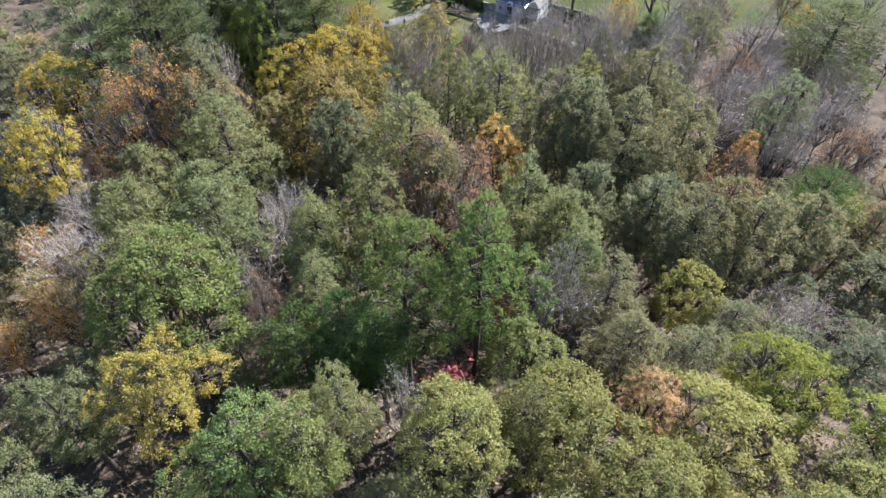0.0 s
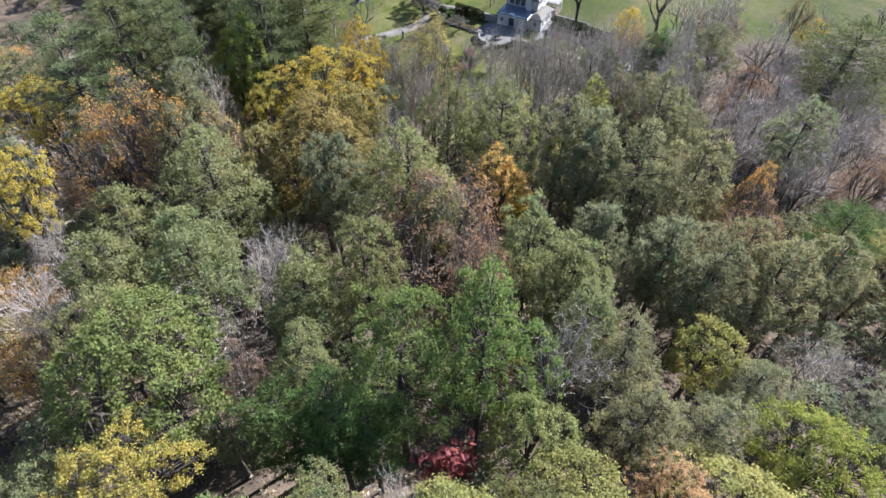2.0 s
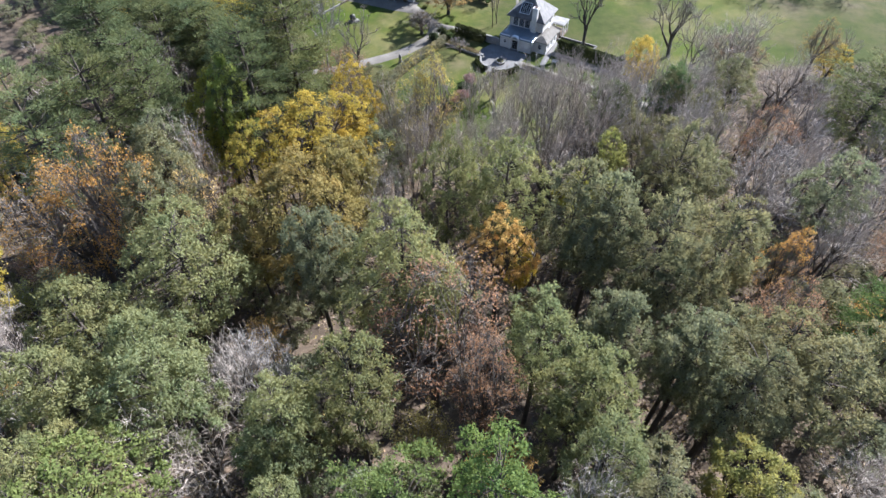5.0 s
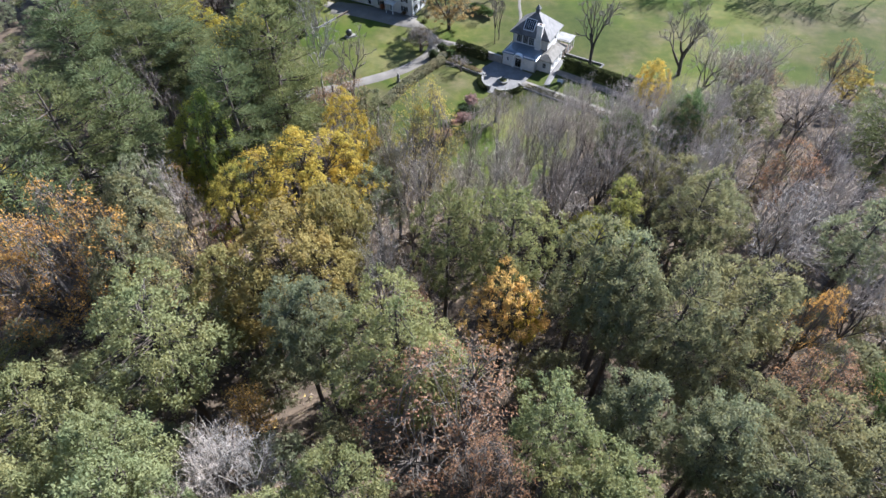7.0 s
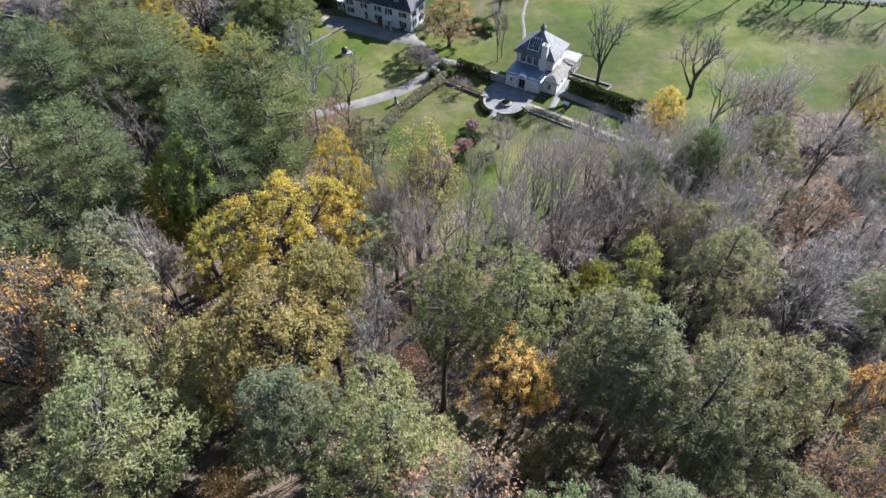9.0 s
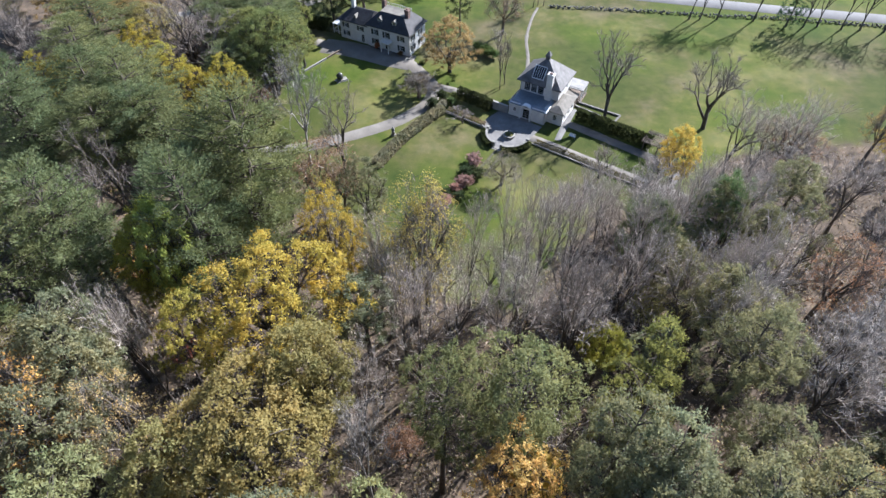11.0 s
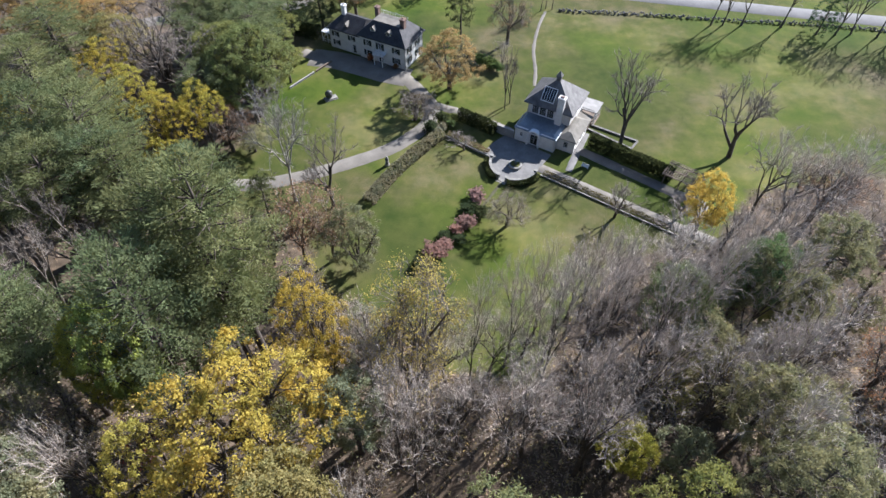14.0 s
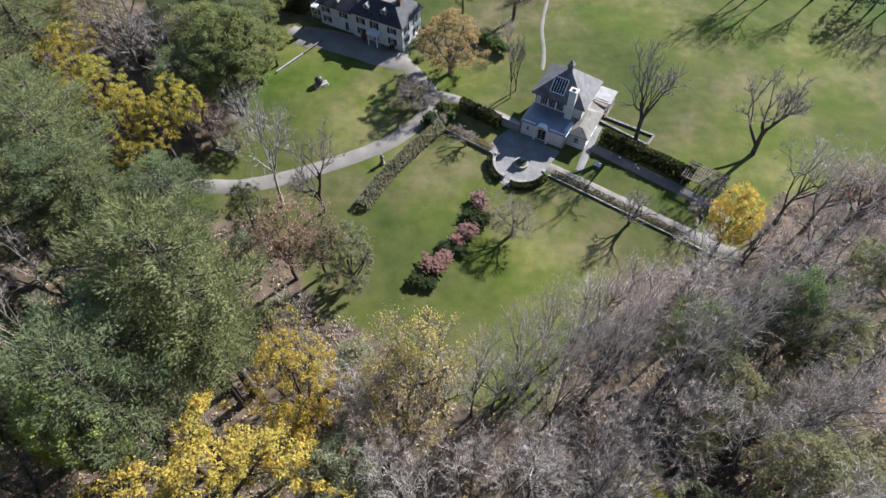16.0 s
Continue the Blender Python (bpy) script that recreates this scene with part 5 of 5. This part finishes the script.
    for k in range(9):
        y = -2.2 + k * 0.55
        part("batten", boxes((-3.6, 3.6, y - 0.05, y + 0.05, 2.765, 2.83), bevel=0.01), TIMBER, p)
    # bench, sculptures
    b = tagged(new("garden_bench"), "small pale garden bench on the lawn", "bench")
    b.matrix_world = pose(27.9, 151.7, 0, 0, 0, -31)
    part("seat", boxes((-0.7, 0.7, -0.25, 0.25, 0.4, 0.47), bevel=0.01), TRIM, b)
    part("backrest", boxes((-0.7, 0.7, 0.22, 0.28, 0.47, 0.9), bevel=0.01), TRIM, b)
    for x in (-0.6, 0.55):
        part("leg", boxes((x, x + 0.06, -0.22, 0.25, 0, 0.4), bevel=0.01), TRIM, b)
    pl = tagged(new("sculpture_plinth"), "low white slab plinth on the house lawn", "plinth")
    pl.matrix_world = pose(-24.0, 172.7, 0, 0, 0, 30)
    part("slab", boxes((-1.3, 1.3, -0.7, 0.7, 0, 0.35), (-1.45, 1.45, -0.85, 0.85, 0, 0.12), bevel=0.03), MARBLE, pl)
    bm = bmesh.new()
    bmesh.ops.create_icosphere(bm, subdivisions=3, radius=0.85)
    for v in bm.verts:
        v.co *= 1 + 0.14 * noise.noise(v.co * 1.7)
        v.co.z = max(v.co.z * 1.05, -0.75)
    o = thing("sculpture", bm, BRONZE, "dark rounded stone sculpture on a white plinth", "sculpture", smooth_faces=True)
    o.matrix_world = pose(-24.3, 172.8, 1.1)
    bm = bmesh.new()
    for r1, r2, z, d in ((0.5, 0.46, 0.2, 0.4), (0.34, 0.3, 0.85, 0.9), (0.3, 0.4, 1.45, 0.4), (0.4, 0.12, 1.85, 0.5), (0.17, 0.15, 2.15, 0.3)):
        bmesh.ops.create_cone(bm, segments=12, radius1=r1, radius2=r2, depth=d, cap_ends=True, matrix=Matrix.Translation((noise.noise((z, 2, 1)) * 0.1, 0, z)))
    o = thing("statue", bm, MARBLE, "pale weathered stone statue beside the drive", "statue", smooth_faces=True)
    o.matrix_world = pose(-10.4, 151.8, 0)


garden()


def hedge(pts, width, height, hue, label, size=0.34, density=70, name="hedge"):
    """Clipped or loose hedge: short stems inside, leaf sprays over its whole surface."""
    rg = random.Random(int(pts[0][0] * 10) + 9)
    c = curve_points(pts, 6)
    wood, leaf = Shape(), Shape()
    for p, q in zip(c, c[1:]):
        d = q - p
        s = Vector((d.y, -d.x, 0)).normalized()
        n = max(1, int(d.length * 1.2))
        for k in range(n):
            f = p.lerp(q, rg.random()) + s * rg.uniform(-0.3, 0.3) * width
            f.z = float(ground_z(f.x, f.y))
            wood.tube([f - Vector((0, 0, 0.2)), f + Vector((rg.uniform(-0.1, 0.1), 0, height * 0.5)), f + Vector((rg.uniform(-0.3, 0.3), rg.uniform(-0.3, 0.3), height * 0.9))], (0.05, 0.04, 0.015), 3)
        for k in range(int(d.length * (width + 2 * height) * density)):
            t = rg.random() * (width + 2 * height)
            if t < height:
                off, z, nrm = -width / 2, t, -s
            elif t < height + width:
                off, z, nrm = t - height - width / 2, height, Vector((0, 0, 1))
            else:
                off, z, nrm = width / 2, t - height - width, s
            inset = abs(rg.gauss(0, 0.12))
            a = p.lerp(q, rg.random()) + s * off - nrm * inset
            a.z = float(ground_z(a.x, a.y)) + max(0.05, z - (inset if off not in (-width / 2, width / 2) else 0)) + 0.25 * noise.noise((a.x * 0.7, a.y * 0.7, 3))
            leaf.spray(a, (rnd_dir(rg) + nrm * 0.8).normalized(), (nrm + rnd_dir(rg) * 0.8).normalized(), size * rg.uniform(0.7, 1.3), size * 0.7, 0.05)
    o = tagged(new(name), label, "hedge", "garden hedges")
    for n2, sh, mat in (("stems", wood, BARK), ("leaves", leaf, LEAF)):
        k = new(n2, mesh_of(n2, sh.v, sh.f, mat))
        k.parent, k.color = o, (*hue, 1)
        tagged(k, kind="stuff")


DARKHEDGE, GREYHEDGE, BROWNHEDGE = (0.042, 0.053, 0.027), (0.20, 0.195, 0.15), (0.17, 0.14, 0.105)
hedge([(29.6, 158.2), (36.2, 153.6), (43.8, 148.3)], 1.25, 2.8, DARKHEDGE, "tall clipped dark green yew hedge")
hedge([(3.7, 166.2), (7.1, 164.0), (10.9, 161.3)], 1.25, 2.6, DARKHEDGE, "tall clipped dark green yew hedge")
hedge([(0.0, 161.0), (-5.5, 154.2), (-9.6, 148.2), (-13.2, 141.6)], 2.1, 1.2, GREYHEDGE, "loose grey-green border of faded perennials", 0.4, 40)
hedge([(1.2, 160.9), (5.4, 158.2), (9.4, 155.4)], 1.0, 0.8, BROWNHEDGE, "brown thinning hedge on the garden wall", 0.3, 40)
hedge([(19.8, 150.0), (30, 143.2), (40.5, 136.0)], 1.15, 0.5, (0.095, 0.09, 0.052), "faded flower bed along the low wall", 0.26, 40, "flower_bed")
for a0, a1 in ((162, 222), (252, 326)):
    hedge([(CIRCLE[0] + math.cos(radians(a0 + (a1 - a0) * k / 5)) * 5.35, CIRCLE[1] + math.sin(radians(a0 + (a1 - a0) * k / 5)) * 5.35) for k in range(6)], 0.8, 0.95, DARKHEDGE, "low clipped hedge round the curved wall", 0.28)
hedge([(-36.5, 199), (-33, 197.5), (-29.5, 196.5)], 2.2, 2.6, (0.05, 0.06, 0.03), "dark evergreen hedge behind the house", 0.4, 40)

# shrubs and garden trees
for x, y, r, h, hue, text in ((-2.3, 162.2, 1.6, 2.7, DARKHEDGE, "round clipped dark green bush"), (-0.1, 165.2, 1.4, 2.5, DARKHEDGE, "round clipped dark green bush"), (1.9, 163.6, 1.1, 1.8, (0.09, 0.12, 0.05), "round green bush by the path"), (2.6, 166.0, 1.0, 1.7, (0.10, 0.13, 0.05), "round green bush by the path"), (0.2, 163.0, 1.3, 1.5, GREYHEDGE, "loose grey-green garden bush"), (-0.8, 161.6, 1.2, 1.4, GREYHEDGE, "loose grey-green garden bush"),
                          (6.8, 142.8, 1.9, 2.2, (0.25, 0.155, 0.145), "pink-red autumn shrub on the lawn"), (4.6, 136.4, 1.8, 2.1, (0.25, 0.155, 0.145), "pink-red autumn shrub on the lawn"), (2.9, 135.0, 1.3, 1.7, (0.25, 0.155, 0.145), "pink-red autumn shrub on the lawn"), (-0.8, 129.9, 2.1, 2.2, (0.25, 0.155, 0.145), "pink-red autumn shrub on the lawn"), (0.8, 131.4, 1.4, 1.7, (0.25, 0.155, 0.145), "pink-red autumn shrub on the lawn"),
                          (4.8, 139.9, 1.4, 1.7, (0.045, 0.06, 0.03), "dark green rhododendron on the lawn"), (7.6, 138.8, 1.5, 1.8, (0.045, 0.06, 0.03), "dark green rhododendron on the lawn"), (6.2, 140.6, 1.0, 1.3, (0.045, 0.06, 0.03), "dark green rhododendron on the lawn"), (0.7, 133.5, 1.2, 1.4, (0.045, 0.06, 0.03), "dark green rhododendron on the lawn"), (3.4, 132.8, 1.2, 1.5, (0.045, 0.06, 0.03), "dark green rhododendron on the lawn"), (-3.2, 127.1, 1.5, 1.7, (0.045, 0.06, 0.03), "dark green rhododendron on the lawn"), (-1.2, 126.6, 1.2, 1.4, (0.045, 0.06, 0.03), "dark green rhododendron on the lawn"),
                          (-10.6, 184.0, 0.8, 1.4, (0.2, 0.13, 0.08), "small shrub against the house front"), (-16.6, 187.2, 0.9, 1.8, (0.36, 0.16, 0.09), "rusty shrub against the house front"), (-4.8, 180.6, 1.0, 1.0, (0.14, 0.15, 0.06), "low shrub by the drive")):
    plant("shrub", x, y, h, r, hue, text)
plant("thin", -5.5, 165.8, 6.6, 4.7, (0.10, 0.085, 0.05), "low wide tree with dense brown twigs by the drive")
plant("vase", -5.2, 166.2, 7.0, 5.2, None, "low leafless shrub tree with dense dark twigs")
plant("vase", 13.5, 169.5, 14.0, 1.8, None, "slender leafless tree by the garden path")
plant("vase", 14.7, 171.7, 14.0, 1.8, None, "slender leafless tree by the garden path")
plant("vase", 31.4, 138.8, 9.0, 4.2, None, "small leafless ornamental tree on the terrace lawn")
plant("vase", 43.3, 139.0, 7.5, 3.0, None, "small leafless ornamental tree on the terrace lawn")
plant("vase", 4.6, 156.4, 4.2, 3.4, None, "low spreading leafless fruit tree")
plant("thin", 11.8, 136.4, 7.0, 4.2, (0.17, 0.17, 0.10), "small fruit tree with few leaves")
plant("shrub", 14.4, 151.9, 0.95, 1.15, (0.22, 0.21, 0.09), "yellow-green planting in the stone basin")
plant("oak", 41.8, 130.4, 19.0, 3.6, (0.44, 0.365, 0.11), "slender rounded tree in golden leaf by the garden path", "autumn_tree")
plant("vase", 35.8, 157.6, 19.5, 6.6, None, "tall leafless tree behind the yew hedge")
plant("vase", 57.1, 155.2, 19.5, 7.4, None, "tall leafless tree on the meadow edge")
plant("young_hemlock", 4.4, 196.0, 17.0, 3.8, (0.07, 0.09, 0.05), "dark conifer behind the house")
# added leaf masses that stand for a patch of ivy and the shadow on it
for dx, dy, r in ((0, 0, 2.2), (1.9, -1.6, 1.7), (-1.8, 1.4, 1.6)):
    plant("shrub", 10.6 + dx, 185.0 + dy, 2.4, r, (0.10, 0.14, 0.05), "green leaf mass standing in for ivy and its shadow at the meadow's edge")
plant("thin", -21.6, 205.2, 12.5, 5.5, (0.24, 0.165, 0.10), "brown autumn tree behind the country house")
plant("thin", 15.6, 195.0, 13.0, 5.5, (0.24, 0.18, 0.12), "wide brownish half-bare tree on the meadow")
plant("bare", 13.6, 184.5, 8.0, 2.4, None)
for x, y, h in ((26.6, 211.5, 14), (28.2, 211.2, 13), (25.2, 210.4, 12)):
    plant("bare", x, y, h, 2.2)
for x, y, h, r in ((67.3, 204.4, 20, 4.5), (70.3, 204.5, 19, 4), (75.1, 204.6, 21, 5), (84.7, 203.8, 20, 5), (97, 200.6, 20, 4.5), (101, 200.8, 19, 4.5), (107, 199.6, 21, 5), (112, 199.4, 20, 5), (118, 198.5, 20, 5), (126, 197, 20, 5)):
    plant("bare", x, y, h, r, None, "tall leafless tree beside the stone wall")
plant("thin", 85.7, 143.3, 17.0, 4.6, (0.36, 0.25, 0.12), "half-bare tan tree with a slanting forked trunk")
plant("clump", 91.7, 144.5, 9.5, 4.4, (0.42, 0.34, 0.10))
plant("spire", 92.3, 200.6, 13, 3.6, (0.05, 0.09, 0.05), "dark blue-green spruce beside the stone wall")
for x, y, h, r, hue in ((-22, 214, 13, 6, (0.34, 0.2, 0.09)), (-30, 216, 12, 5, (0.3, 0.18, 0.09)), (-12, 222, 10, 4, (0.26, 0.24, 0.08)), (-2, 220, 9, 3.5, (0.22, 0.22, 0.08))):
    plant("maple", x, y, h, r, hue)
for x, y, h, r in ((-36.5, 190, 11, 4.2), (-37, 182.5, 12, 5.2), (-33.6, 178.4, 9, 3.8), (-35.5, 173, 9, 4.2), (-40.5, 176.5, 12, 4.5)):
    plant("oak", x, y, h, r, (0.20, 0.215, 0.085), "yellow-green leafy tree beside the house")
for x, y, h, r in ((-29.5, 201.5, 14, 4.5), (-24.0, 204.0, 13, 4.5), (-36.0, 197.5, 13, 4.0)):
    plant("young_hemlock", x, y, h, r, (0.06, 0.075, 0.04), "dark evergreen behind the country house")


def stone_wall():
    rg = random.Random(3)
    bm = bmesh.new()
    c = curve_points([(29.5, 210.3), (45, 209.2), (60, 207.8), (74, 206.2), (88.5, 205.2), (104, 203.2), (117, 201.4), (150, 196.5)], 8)
    for p, q in zip(c, c[1:]):
        n = int((q - p).length * 5)
        for k in range(n):
            s = rg.uniform(0.3, 0.6)
            a = p.lerp(q, (k + rg.random()) / n) + Vector((rg.uniform(-0.35, 0.35), rg.uniform(-0.35, 0.35), 0.1 + rg.random() ** 1.5 * 0.7))
            m = Matrix.LocRotScale(a, Euler((rg.random() * 3, rg.random() * 3, rg.random() * 3)), (s * rg.uniform(0.7, 1.3), s, s * rg.uniform(0.5, 0.9)))
            bmesh.ops.create_icosphere(bm, subdivisions=1, radius=0.6, matrix=m)
    thing("stone_wall", bm, STONE, "long tumbled field-stone wall beside the road", "wall", kind="stuff")


stone_wall()


# ---- the rest of the woods: smaller trees that stand between ----
def fill_woods():
    rg = random.Random(5)
    tried = 0
    while tried < 9000 and len(PLANTED) < 610:
        tried += 1
        y = rg.uniform(135, 225) if rg.random() < 0.16 else rg.uniform(10, 135)
        x = rg.uniform(-1, 1) * (46 + y * 0.5)
        if float(lawn_depth(x, y)) > -2:
            continue
        near = min(math.hypot(x - a, y - b) - 0.55 * c for a, b, c, _ in PLANTED)
        if near < (2.7 if y > 78 and x > -14 else 2.2):
            continue
        z = float(ground_z(x, y))
        roll = rg.random()
        if y > 118 and x < -30:
            kind = "young_hemlock" if roll < 0.5 else "sapling" if roll < 0.75 else "low_tree"
        elif y > 78 and x < -14:
            kind = "young_hemlock" if roll < 0.35 else "sapling" if roll < 0.85 else "low_tree"
        elif y > 78:
            kind = "sapling" if roll < 0.74 else "low_tree" if roll < 0.86 else "young_hemlock"
        else:
            kind = "young_hemlock" if roll < 0.42 else "sapling" if roll < 0.6 else "low_tree"
        hue = None
        if kind == "low_tree":
            hue = rg.choice((RUST, ORANGE, OCHRE, OLIVE, OLIVE))
        h = rg.uniform(4, 8) if y > 130 and x < -30 else rg.uniform(7, 14) if y < 78 else rg.uniform(8, 15)
        plant(kind, x, y, z + h, rg.uniform(2.8, 4.6), hue)


fill_woods()


def undergrowth():
    """Brush, brambles and fallen leaves over the floor of the woods."""
    m, nt, b = material("woodland_brush")
    geo = nt.nodes.new("ShaderNodeNewGeometry")
    c = ramp(nt, geo.outputs["Random Per Island"], [(0.0, (0.16, 0.125, 0.10)), (0.35, (0.30, 0.245, 0.20)), (0.6, (0.32, 0.22, 0.14)), (0.8, (0.24, 0.24, 0.11)), (0.95, (0.42, 0.31, 0.10))])
    c = mixc(nt, c, ramp(nt, noise_of(nt, 0.12, 3.0), [(0.3, (0.75, 0.72, 0.7)), (0.7, (1.2, 1.2, 1.15))]), 1.0, "MULTIPLY")
    nt.links.new(c, b.inputs["Base Color"])
    b.inputs["Roughness"].default_value = 0.85
    rg = random.Random(9)
    sh = Shape()
    n = 0
    while n < 5200:
        y = rg.uniform(8, 150) if n % 4 else rg.uniform(76, 124)
        x = rg.uniform(-1, 1) * (34 + y * 0.55)
        if float(lawn_depth(x, y)) > -1.0 + rg.gauss(0, 1):
            continue
        n += 1
        r, h = rg.uniform(0.7, 2.0), rg.uniform(0.5, 2.8)
        for k in range(26):
            a, q = rg.random() * 6.283, rg.random() ** 0.5
            p = Vector((x + math.cos(a) * r * q, y + math.sin(a) * r * q, 0))
            p.z = float(ground_z(x, y)) + rg.random() * h * (1.15 - q)
            if k % 2:
                sh.needle(p, rnd_dir(rg, 1.2), rnd_dir(rg), rg.uniform(0.6, 1.4), 0.06)
            else:
                sh.needle(p, rnd_dir(rg, 0.3), rnd_dir(rg, 1), rg.uniform(0.25, 0.5), rg.uniform(0.2, 0.35))
    tagged(new("undergrowth", mesh_of("undergrowth", sh.v, sh.f, m)), "brown and olive brush with fallen leaves under the trees", "undergrowth", kind="stuff")


undergrowth()
